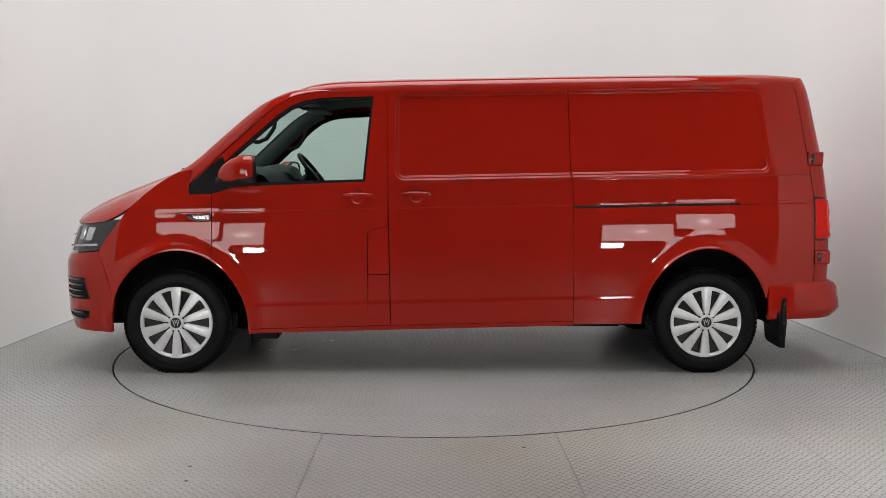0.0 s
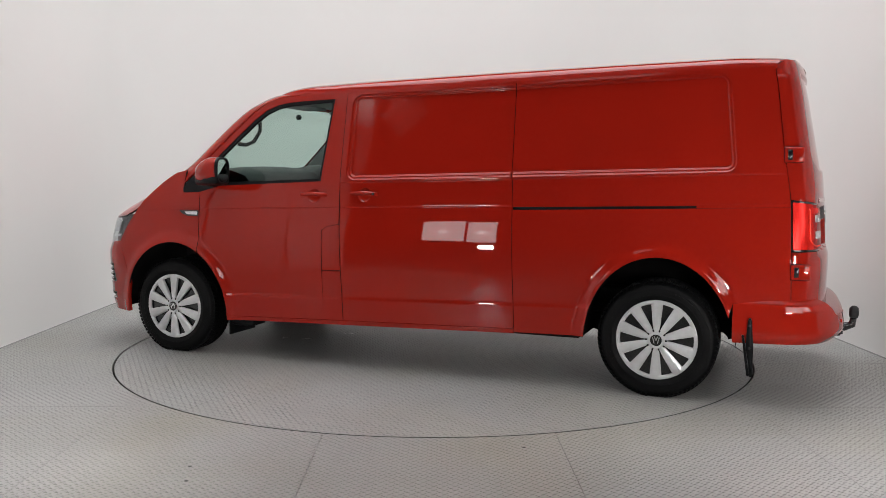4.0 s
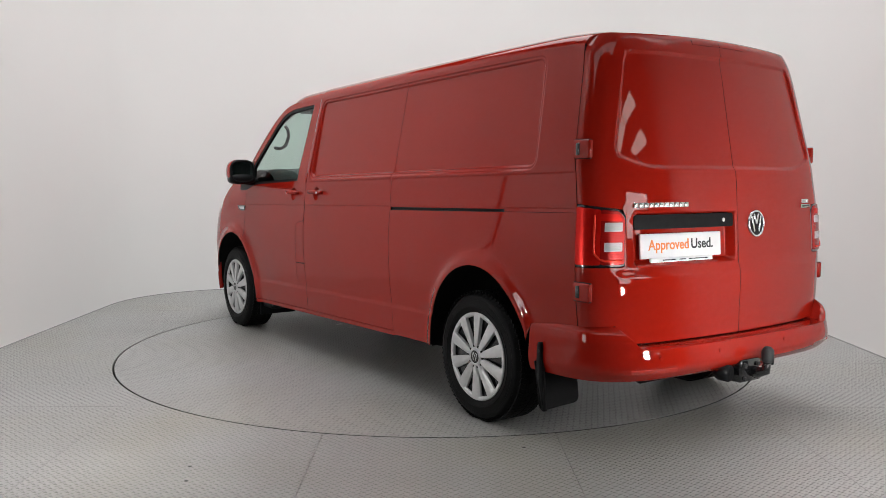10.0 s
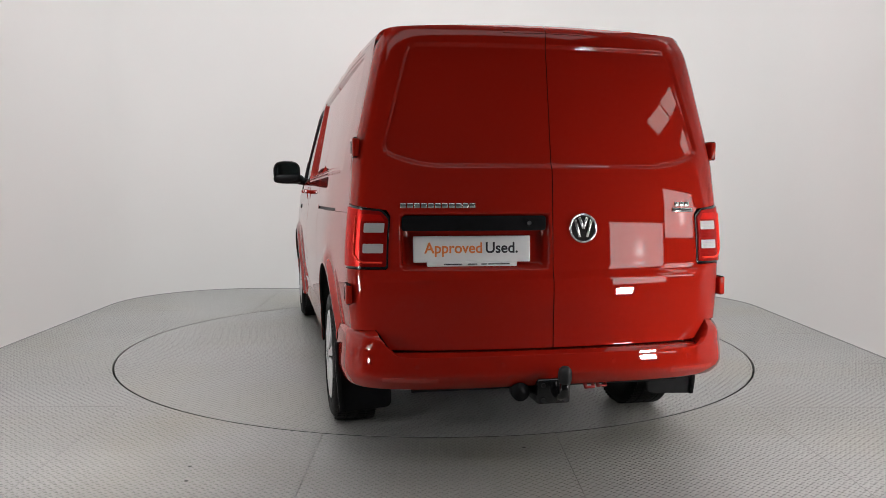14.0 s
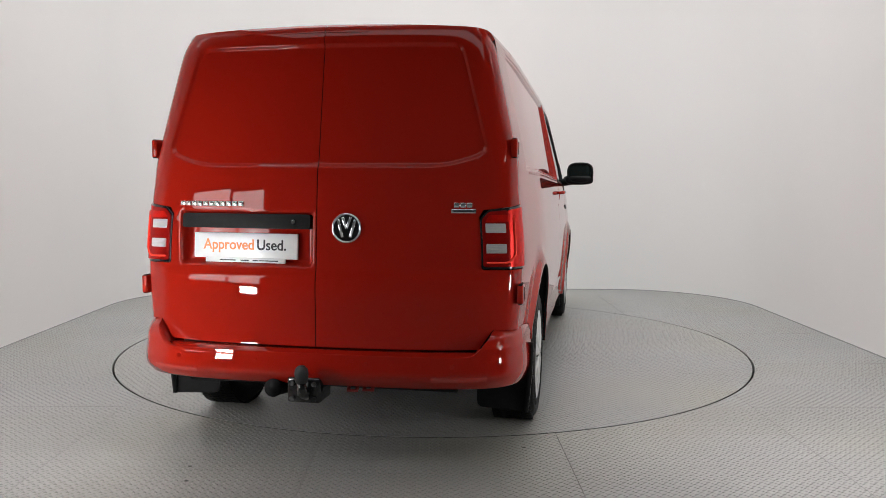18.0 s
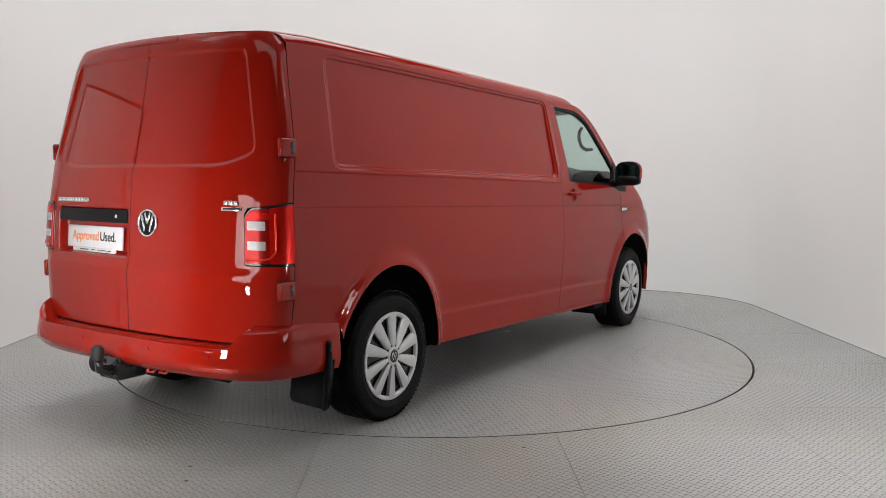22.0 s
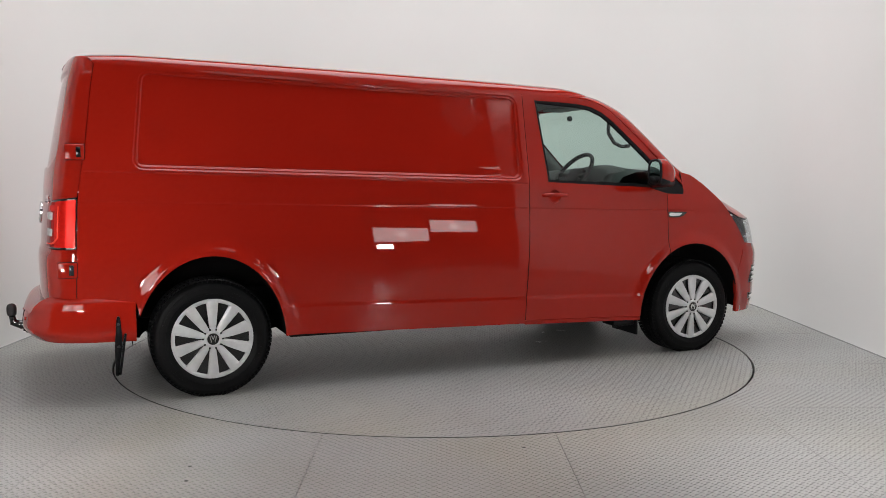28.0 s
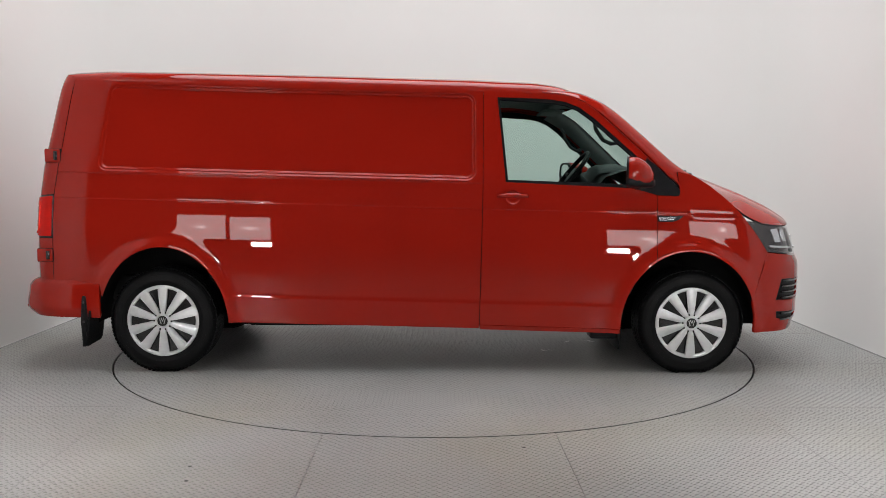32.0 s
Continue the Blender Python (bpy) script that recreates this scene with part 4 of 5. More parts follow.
def van_rear():
    g = 0.0028
    s_in = float(rear_s(0.735 / 0.880))
    for sgn in (1, -1):
        def o(pts):
            return [(sgn * a, b) for a, b in pts]
        cut = 0.0028
        outline = o([(cut, 0.458), (0.60, 0.458)] + [(float(rear_s(0.722 / 0.875)), 0.462), (float(rear_s(0.775 / 0.875)), 0.548), (1.0, 0.540), (1.0, 0.806), (s_in - 0.012, 0.806), (s_in - 0.022, 0.815),
                    (s_in - 0.024, 1.035), (s_in - 0.004, 1.064), (1.0, 1.092), (1.0, 1.862)] + [(float(t), 1.862 + 0.020 * math.cos(t * math.pi / 2)) for t in np.linspace(0.96, 0.05, 18)] + [(cut, 1.882)])
        extra = []
        for d in (-0.002, 0.004, 0.010, 0.016, 0.022, 0.028):
            for z in np.arange(1.28, 1.78, 0.022):
                y = 0.764 - (z - 1.25) * 0.265 - d
                extra.append((sgn * float(rear_s(y / float(rear_half(z)))), z))
            for y in np.arange(0.01, 0.72, 0.02):
                zl = 1.242 + 0.06 * min(max((y - 0.48) / 0.25, 0), 1) ** 2 + d
                extra.append((sgn * float(rear_s(y / float(rear_half(zl)))), zl))
                if y < 0.58:
                    extra.append((sgn * float(rear_s(y / float(rear_half(1.795)))), 1.795 - d))
        extra += [(sgn * float(q), float(z)) for z in np.arange(0.738, 0.800, 0.006) for q in np.arange(0.02, 0.88, 0.026)]
        if sgn > 0:
            for d in (0.0, 0.006, 0.012, 0.018, 0.024, 0.030):
                for z in np.arange(0.81, 1.045, 0.02):
                    extra += [(float(rear_s((0.012 + d) / 0.875)), z), (float(rear_s((0.672 - d) / 0.875)), z)]
                for y in np.arange(0.03, 0.66, 0.022):
                    extra += [(float(rear_s(y / 0.875)), 0.80 + d), (float(rear_s(y / 0.875)), 1.05 - d)]
        door = sheet("rear_door", outline, rear(), RED, VAN, 0.026, flip=True, extra=extra)
        # added dark backing that keeps the rear door joints in shade
        sheet("seam_backing", o([(0.0, 0.47), (0.97, 0.47), (0.97, 1.84), (0.0, 1.85)]), rear(-0.085, False), UNDER, door, 0.08, flip=True, thick=0.004)
        tail_lamp(sgn, s_in)
        for zp in (1.335, 0.700):
            hinge(door, sgn, zp)
        rear_door_fittings(door, sgn)


def tail_lamp(sgn, s_in):
    def o(pts):
        return [(sgn * a, b) for a, b in pts]
    a = s_in
    lamp = sheet("tail_lamp", round_poly(o([(a - 0.018, 0.812), (1.0, 0.812), (1.0, 1.086), (a + 0.02, 1.064), (a - 0.018, 1.030)]), 0.014, 4), rear(0.002, False), GLOSS_BLACK, VAN, 0.02, flip=True, thick=0.03,
                 label="red tail lamp with two white lens blocks and a dark edge")
    m = a + (1 - a) * 0.46
    sheet("inner_lens", round_poly(o([(a - 0.010, 0.821), (m, 0.821), (m, 1.064), (a + 0.022, 1.056), (a - 0.010, 1.024)]), 0.012, 4), rear(0.010, False), TAIL_RED, lamp, 0.016, flip=True, thick=0.012)
    sheet("outer_lens", round_poly(o([(m + 0.002, 0.821), (0.994, 0.821), (0.994, 1.078), (m + 0.002, 1.064)]), 0.008, 3), rear(0.009, False), TAIL_DARK, lamp, 0.016, flip=True, thick=0.012)
    sheet("lens_band", round_poly(o([(a + 0.004, 1.016), (m + 0.05, 1.016), (m + 0.05, 1.046), (a + 0.022, 1.042)]), 0.005, 3), rear(0.0125, False), TAIL_DARK, lamp, 0.014, flip=True, thick=0.006, label="darker red upper lens band")
    b = a + (m - a) * 0.84
    for z0 in (0.880, 0.968):
        blk = sheet("white_lens", round_poly(o([(a + 0.004, z0), (b, z0), (b, z0 + 0.038), (a + 0.004, z0 + 0.038)]), 0.003, 2), rear(0.0135, False), WHITE_LENS, lamp, 0.014, flip=True, thick=0.006, label="white lens block")
        for i in range(5):
            z = z0 + 0.005 + i * 0.007
            sheet("lens_rib", o([(a + 0.012, z), (b - 0.008, z), (b - 0.008, z + 0.003), (a + 0.012, z + 0.003)]), rear(0.0150, False), RIB, blk, 0.02, flip=True, thick=0.003)
    # light guide: along the foot, slanting at the corner, then up
    e = m + (1 - m) * 0.22
    path = [(a + 0.006, 0.838), (m - 0.02, 0.838), (m + 0.004, 0.846), (e, 0.872), (e, 0.95), (e, 1.040)]
    pts = [rear(0.012, False)(np.array([sgn * q]), np.array([z]))[0] for q, z in resample(path, 0.02, False)]
    tube("light_guide", pts, 0.0048, GUIDE, lamp, "bright red light guide", seg=8)


def hinge(door, sgn, zp):
    x = float(rear_seam(zp))
    y = float(rear_half(zp))
    z = zp - RAKE * x
    h = part("hinge", box_bm(x - 0.094, x + 0.006, sgn * y - 0.014, sgn * y + 0.014, z - 0.042, z + 0.042, 0.008, 3), RED, door)
    # slightly larger black plate paints the shadow line round the hinge
    part("hinge_gap_shade", box_bm(x - 0.0920, x + 0.0078, sgn * y - 0.0105, sgn * y + 0.0105, z - 0.0438, z + 0.0438, 0.004, 1), SEAM_SHADE, door, "black plate standing in for the shadow gap round the hinge")
    part("hinge_slot", box_bm(x - 0.036, x - 0.012, sgn * y - 0.0165, sgn * y + 0.0165, z - 0.028, z + 0.028, 0.002, 1), GLOSS_BLACK, door, "black slot in the hinge")
    return h


def rear_frame(y, zp, off):
    """The pose of a thing that lies on the rear face: its x to the viewer's right, its y up, its z out."""
    p = rear_at(y, zp, off)
    du = rear_at(y - 0.02, zp, off) - rear_at(y + 0.02, zp, off)
    dv = rear_at(y, zp + 0.02, off) - rear_at(y, zp - 0.02, off)
    a = Vector(du).normalized()
    n = a.cross(Vector(dv)).normalized()
    b = n.cross(a)
    return Matrix.Translation(p) @ Matrix((a, b, n)).transposed().to_4x4()


def rear_door_fittings(door, sgn):
    if sgn > 0:
        # handle strip, plate, small sticker
        strip = [(float(rear_s(y / 0.872)), z) for y, z in round_poly([(0.032, 0.973), (0.657, 0.973), (0.657, 1.036), (0.032, 1.036)], 0.014, 4)]
        st = sheet("handle_strip", strip, rear(-0.004, False), BLACK, door, 0.03, flip=True, thick=0.04, label="satin black plastic grip strip")
        m = rear_frame(0.108, 1.004, -0.002)
        b = bmesh.new()
        bmesh.ops.create_cone(b, segments=20, radius1=0.011, radius2=0.010, depth=0.008, cap_ends=True)
        b.transform(m)
        part("lock", b, CHROME, st, "round chrome lock")
        m = rear_frame(0.352, 0.892, -0.042)
        b = box_bm(-0.258, 0.258, -0.057, 0.057, -0.006, 0.006, 0.004, 2)
        b.transform(m)
        pl = part("plate", b, WHITE_PLATE, door, "white showroom plate lettered in orange and black")
        text("lettering_approved", "Approved", m @ pose(-0.083, -0.017, 0.0065), 0.066, 0.254, ORANGE, pl)
        text("lettering_used", "Used.", m @ pose(0.131, -0.017, 0.0065), 0.066, 0.142, INK, pl)
        b = box_bm(-0.198, 0.198, -0.077, -0.054, -0.004, 0.0085, 0.002, 1)
        b.transform(m)
        sk = part("plate_carrier", b, WHITE_PLATE, pl, "narrow strip with one line of small print")
        for x0, w in ((-0.125, 0.080), (-0.020, 0.042), (0.040, 0.026), (0.070, 0.095)):
            b = box_bm(x0, x0 + w, -0.0685, -0.0635, 0.0088, 0.0095)
            b.transform(m)
            part("print_bar", b, INK, sk)
        # badge: a row of chrome letter-sized blocks
        for k in range(11):
            m = rear_frame(0.655 - k * 0.0296, 1.081, 0.003)
            b = box_bm(-0.0130, 0.0130, -0.0110, 0.0110, -0.003, 0.003, 0.0015, 1)
            b.transform(m)
            part("badge_block", b, BADGE, door)
        cover = [(0.003, 1.845), (float(rear_s(0.19 / 0.70)), 1.843), (float(rear_s(0.19 / 0.70)), 1.868), (0.003, 1.871)]
    else:
        for k in range(3):
            m = rear_frame(-0.612 - k * 0.027, 1.084, 0.003)
            b = box_bm(-0.0118, 0.0118, -0.0105, 0.0105, -0.003, 0.003, 0.0015, 1)
            b.transform(m)
            part("badge_block", b, BADGE, door)
        m = rear_frame(-0.642, 1.058, 0.003)
        b = box_bm(-0.054, 0.054, -0.0095, 0.0095, -0.003, 0.003, 0.002, 1)
        b.transform(m)
        bd = part("badge", b, CHROME, door, "small chrome badge with a line of dark print")
        b = box_bm(-0.044, 0.044, -0.004, 0.004, 0.003, 0.0038)
        b.transform(m)
        part("print_bar", b, INK, bd)
        roundel(door, rear_frame(-0.138, 0.980, 0.004), 0.066)
        cover = [(-0.003, 1.845), (-float(rear_s(0.19 / 0.70)), 1.843), (-float(rear_s(0.19 / 0.70)), 1.868), (-0.003, 1.871)]
    sheet("lamp_cover", cover, rear(0.003, False), RED, door, 0.02, flip=True, thick=0.006)


def roundel(parent, m, r):
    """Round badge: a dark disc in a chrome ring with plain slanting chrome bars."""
    n = 40
    ring = []
    for k in range(n):
        a = 2 * math.pi * k / n
        c, s = math.cos(a), math.sin(a)
        ring.append([m @ Vector((q * c, q * s, h)) for q, h in ((r, -0.004), (r, 0.006), (r * 0.95, 0.009), (r * 0.87, 0.008), (r * 0.85, 0.003))])
    ob = loft("badge_ring", ring, CHROME, parent, "round chrome badge on a dark ground", close_u=True)
    b = bmesh.new()
    bmesh.ops.create_cone(b, segments=40, radius1=r * 0.88, radius2=r * 0.86, depth=0.006, cap_ends=True)
    b.transform(m)
    part("badge_ground", b, BLACK, ob)
    for x0, x1, y0, y1 in ((-0.58, -0.26, 0.56, -0.60), (0.58, 0.26, 0.56, -0.60), (-0.28, 0.0, 0.72, -0.02), (0.28, 0.0, 0.72, -0.02)):
        p, q = Vector((x0 * r, y0 * r, 0.005)), Vector((x1 * r, y1 * r, 0.005))
        d = q - p
        ang = math.atan2(d.y, d.x)
        b = box_bm(-d.length / 2, d.length / 2, -r * 0.095, r * 0.095, -0.002, 0.002, 0.001, 1)
        b.transform(m @ Matrix.Translation((p + q) / 2) @ Matrix.Rotation(ang, 4, "Z"))
        part("badge_bar", b, CHROME, ob)


def text(name, body, m, size, width, material, parent):
    cu = bpy.data.curves.new(name, "FONT")
    cu.body, cu.size, cu.align_x, cu.extrude = body, size, "CENTER", 0.0006
    cu.offset = 0.0012
    tmp = bpy.data.objects.new(name, cu)
    me = bpy.data.meshes.new_from_object(tmp)
    bpy.data.objects.remove(tmp)
    xs = [v.co.x for v in me.vertices]
    k = width / (max(xs) - min(xs))
    cx = (max(xs) + min(xs)) / 2
    for v in me.vertices:
        v.co.x = (v.co.x - cx) * k
    me.transform(m)
    me.materials.clear()
    me.materials.append(material)
    ob = new(name, me)
    ob.parent = parent
    return ob


def van_bumpers():
    # rear bumper: high at the corners, low behind the doors
    st = lambda y: float(bump_s(y / 0.905))
    a, b = st(0.790), st(0.712)
    right = [(1.0, 0.300), (1.0, 0.518), (0.86, 0.537), (a + 0.012, 0.547), (a, 0.538), (b + 0.006, 0.458), (b - 0.01, 0.446), (b - 0.05, 0.442)]
    outline = right + [(-s, z) for s, z in right[::-1]]
    bumper = sheet("rear_bumper", outline, rear_bumper(), RED, VAN, 0.02, flip=True, thick=0.03, edge=0.02)
    # step on top of the bumper
    rows = []
    for s in np.linspace(-b, b, 50):
        p = rear_bumper(-0.002)(np.array([s]), np.array([0.440]))[0]
        q = rear_at(float(np.clip(p[1], -0.75, 0.75)), 0.45, -0.03)
        rows.append([p, p + (q - p) * 0.5 + np.array([0, 0, 0.004]), np.array([q[0], q[1], q[2]])])
    loft("bumper_step", rows, RED, bumper, flip=True)
    for sgn in (1, -1):
        rows = []
        for t in np.linspace(0, 1, 8):
            s = sgn * (b + (a - b) * t)
            zp = 0.446 + (0.534 - 0.446) * t
            p = rear_bumper(-0.003)(np.array([s]), np.array([zp]))[0]
            q = rear_at(sgn * (0.712 + 0.06 * t), zp, -0.02)
            rows.append([p, (p + q) / 2, q])
        loft("bumper_cheek", rows, RED, bumper, flip=sgn > 0)
        # reflector strip near the lower corner
        y0, y1 = 0.53, 0.76
        strip = round_poly([(sgn * st(y0), 0.336), (sgn * st(y1), 0.340), (sgn * st(y1), 0.358), (sgn * st(y0), 0.355)], 0.004, 2)
        rf = sheet("reflector", strip, rear_bumper(0.0015), AMBER, bumper, 0.02, flip=True, thick=0.006, label="orange-red reflector strip")
        strip = [(sgn * st(y1 - 0.035), 0.341), (sgn * st(y1 - 0.003), 0.341), (sgn * st(y1 - 0.003), 0.356), (sgn * st(y1 - 0.035), 0.355)]
        sheet("reflector_lens", strip, rear_bumper(0.003), AMBER, rf, 0.02, flip=True, thick=0.004, label="small orange-red reflector")
        for yy in (0.25, 0.62):
            p = rear_bumper(0.0)(np.array([sgn * st(yy)]), np.array([0.405]))[0]
            bm = bmesh.new()
            bmesh.ops.create_cone(bm, segments=18, radius1=0.011, radius2=0.010, depth=0.006, cap_ends=True)
            bm.transform(Matrix.Translation(p) @ Matrix.Rotation(radians(90), 4, "Y"))
            part("parking_sensor", bm, RED, bumper)
    # front bumper with its grilles, lamps, grille and bonnet
    up = [(s_at(2.119, 0.36), 0.318), (s_at(2.112, 0.42), 0.42), (s_at(2.0915, 0.5), 0.524), (s_at(2.168, 0.80), 0.800), (s_at(2.190, 0.842), 0.836), (s_at(2.43, 0.82), 0.810), (0.3, 0.805)]
    outline = up + [(-s, z) for s, z in up[::-1]]
    slots = []
    for k in (1, -1):
        slots.append(round_poly([(k * s_at(2.298, 0.66), 0.668), (k * s_at(2.262, 0.52), 0.524), (k * s_at(2.52, 0.52), 0.518), (k * s_at(2.54, 0.65), 0.660)], 0.006, 3))
        slots.append(round_poly([(k * s_at(2.270, 0.45), 0.452), (k * s_at(2.278, 0.41), 0.402), (k * s_at(2.50, 0.37), 0.368), (k * s_at(2.52, 0.44), 0.440)], 0.006, 3))
    fb = sheet("front_bumper", outline, nose(), RED, VAN, 0.026, holes=slots, thick=0.03)
    for k, sl in enumerate(slots):
        gr = sheet("side_grille", grow_poly(sl, 0.004), nose(-0.014), BLACK, fb, 0.03, thick=0.01, label="black plastic grille with slats")
        zlo, zhi = sl[:, 1].min(), sl[:, 1].max()
        sa, sb = np.abs(sl[:, 0]).min(), np.abs(sl[:, 0]).max()
        sg = 1 if sl[:, 0].mean() > 0 else -1
        n = 4 if zhi - zlo > 0.1 else 2
        for i in range(n):
            z = zlo + (zhi - zlo) * (i + 0.6) / n
            rows = [nose(-0.004)(np.array([sg * s]), np.array([z]))[0] for s in np.linspace(sa + 0.01, sb - 0.035, 10)]
            tube("slat", rows, 0.0075, GLOSS_BLACK, gr, seg=6)
    mid = [(0.30, 0.50), (0.30, 0.64), (-0.30, 0.64), (-0.30, 0.50)]
    sheet("lower_grille", round_poly(mid, 0.02, 3), nose(0.003), BLACK, fb, 0.05, thick=0.01, label="black plastic lower grille")
    top = [(0.40, 0.825), (0.40, 0.985), (-0.40, 0.985), (-0.40, 0.825)]
    gr = sheet("grille", round_poly(top, 0.02, 3), nose(-0.006), BLACK, VAN, 0.05, thick=0.02, label="black front grille with two chrome bars")
    for z in (0.860, 0.935):
        rows = [nose(0.004)(np.array([s]), np.array([z]))[0] for s in np.linspace(-0.39, 0.39, 24)]
        tube("chrome_bar", rows, 0.008, CHROME, gr, seg=6)
    roundel(gr, Matrix.Translation((float(nose_tip(0.905)) + 0.012, 0, 0.905 - RAKE * 2.55)) @ pose(0, 0, 0, 90, 0, 90), 0.075)
    for sgn in (1, -1):
        pts = [(0.42, 0.822), (s_at(2.44, 0.82), 0.818), (s_at(2.192, 0.842), 0.844), (s_at(2.105, 0.962), 0.962), (s_at(2.047, 1.036), 1.036), (s_at(2.30, 1.03), 1.022), (s_at(2.42, 1.0), 0.996), (0.42, 0.985)]
        hl = sheet("headlamp", round_poly([(sgn * s, z) for s, z in pts], 0.008, 3), nose(-0.03), LAMP_DARK, VAN, 0.03, thick=0.02, label="dark headlamp under a clear lens")
        pts2 = [(s_at(2.24, 0.95), 0.985), (s_at(2.295, 0.95), 0.990), (s_at(2.310, 0.9), 0.905), (s_at(2.262, 0.9), 0.905)]
        sheet("lamp_reflector", [(sgn * s, z) for s, z in pts2], nose(-0.012), REFLECT, hl, 0.03, thick=0.012)
        pts2 = [(s_at(2.325, 0.95), 0.985), (s_at(2.362, 0.95), 0.982), (s_at(2.372, 0.9), 0.910), (s_at(2.335, 0.9), 0.908)]
        sheet("lamp_reflector", [(sgn * s, z) for s, z in pts2], nose(-0.012), REFLECT, hl, 0.03, thick=0.012)
        pts2 = [(s_at(2.21, 0.87), 0.884), (s_at(2.43, 0.87), 0.868), (s_at(2.43, 0.87), 0.858), (s_at(2.21, 0.87), 0.872)]
        sheet("light_bar", [(sgn * s, z) for s, z in pts2], nose(-0.008), REFLECT, hl, 0.03, thick=0.01)
        sheet("clear_lens", round_poly([(sgn * s, z) for s, z in pts], 0.008, 3), nose(0.001), LENS, hl, 0.04, thick=0.004)
    edge = []
    for t in np.linspace(-1, 1, 41):
        y = 0.86 * t
        edge.append((2.475 - 0.085 * abs(t) ** 2 - 0.235 * abs(t) ** 8, y))
    rearedge = [(1.725, 0.775), (1.80, 0.812), (1.88, 0.838), (1.96, 0.854), (2.03, 0.864), (2.10, 0.868)]
    outline = edge + rearedge[::-1] + [(1.78, 0.4), (1.80, 0.0), (1.78, -0.4)] + [(x, -y) for x, y in rearedge]
    sheet("bonnet", outline, bonnet_surface, RED, VAN, 0.04, edge=0.03)


def windscreen(t, h):
    """t across from -1 to 1, h from the foot (0) to the top (1)."""
    e = np.array(PILLAR_EDGE[1:])
    k = np.linspace(1, 0, len(e))
    o = np.argsort(k)
    ex, ey, ez = (np.interp(h, k[o], e[o, i]) for i in range(3))
    x = ex + 0.026 + 0.100 * (1 - np.abs(t) ** 2.2) + 0.0 * h
    y = t * (ey - 0.055)
    z = ez + 0.008 - 0.012 * h + 0.010 * (1 - t ** 2)
    return np.stack([x, y, z], -1)


def van_glass_and_cowl():
    sheet("windscreen", round_poly([(-0.99, 0.02), (0.99, 0.02), (0.99, 0.96), (-0.99, 0.96)], 0.03, 3), windscreen, GLASS, VAN, 0.06, thick=0.005, label="faintly green windscreen glass")
    rows = []
    for t in np.linspace(-0.86, 0.86, 30):
        a = windscreen(np.array([t]), np.array([0.04]))[0] + np.array([0, 0, -0.025])
        rows.append([a + np.array([-0.02, 0, 0.004]), a + np.array([0.05, 0, -0.01]), a + np.array([0.10, 0, -0.03])])
    loft("cowl", rows, BLACK, VAN, "black plastic scuttle below the windscreen")
    for sgn, y in ((1, 0.62), (-1, -0.62), ):
        part("washer_jet", box_bm(1.695, 1.725, y - 0.012, y + 0.012, 1.262, 1.316, 0.006, 2), BLACK, VAN)
    for y0 in (0.66, -0.05):
        tube("wiper", [(1.68, y0, 1.300), (1.73, y0 - 0.3, 1.295), (1.74, y0 - 0.62, 1.290)], 0.009, BLACK, VAN, seg=6)


def mirror(sgn):
    """Door mirror: red cap over a black base, glass at the back."""
    def ring(x, cy, cz, ry, rz, n=28, p=3.0):
        out = []
        for k in range(n):
            a = 2 * math.pi * k / n
            c, s = math.cos(a), math.sin(a)
            dy = ry * math.copysign(abs(c) ** (2 / p), c)
            out.append(((x if sgn > 0 else 1.415 + (x - 1.40) * 0.74) - 0.26 * dy, sgn * (cy + dy), cz + rz * math.copysign(abs(s) ** (2 / p), s)))
        return out
    body = [ring(1.168, 1.040, 1.300, 0.108, 0.088), ring(1.19, 1.040, 1.300, 0.113, 0.093), ring(1.25, 1.040, 1.300, 0.111, 0.090), ring(1.31, 1.035, 1.292, 0.098, 0.076),
            ring(1.36, 1.025, 1.280, 0.078, 0.054), ring(1.39, 1.01, 1.268, 0.050, 0.030), ring(1.40, 1.0, 1.262, 0.015, 0.01)]
    ob = loft("door_mirror", body, RED, VAN, "red door mirror cap with black base and rim", close_v=True, flip=sgn < 0, caps=True)
    base = [ring(1.160, 1.040, 1.242, 0.108, 0.034), ring(1.19, 1.035, 1.243, 0.117, 0.041), ring(1.27, 1.02, 1.243, 0.120, 0.043), ring(1.33, 1.0, 1.241, 0.110, 0.042), ring(1.39, 0.985, 1.236, 0.088, 0.034), ring(1.42, 0.97, 1.230, 0.05, 0.014)]
    loft("mirror_base", base, BLACK, ob, "black plastic mirror base", close_v=True, flip=sgn < 0, caps=True)
    rim = [ring(1.176, 1.040, 1.300, 0.112, 0.092), ring(1.158, 1.040, 1.300, 0.110, 0.090), ring(1.156, 1.040, 1.300, 0.098, 0.078), ring(1.166, 1.040, 1.300, 0.094, 0.074)]
    loft("mirror_rim", rim, BLACK, ob, "black plastic rim", close_v=True, flip=sgn > 0)
    g = [ring(1.1645, 1.040, 1.300, 0.096, 0.076), ring(1.1640, 1.040, 1.300, 0.04, 0.03), ring(1.1638, 1.040, 1.300, 0.002, 0.002)]
    loft("mirror_glass", g, MIRROR, ob, "mirror glass", close_v=True, flip=sgn > 0)
    tube("mirror_arm", [(1.345, sgn * 0.86, 1.215), (1.335, sgn * 0.92, 1.222), (1.315, sgn * 0.99, 1.232)], [0.034, 0.030, 0.030], BLACK, ob, seg=10)


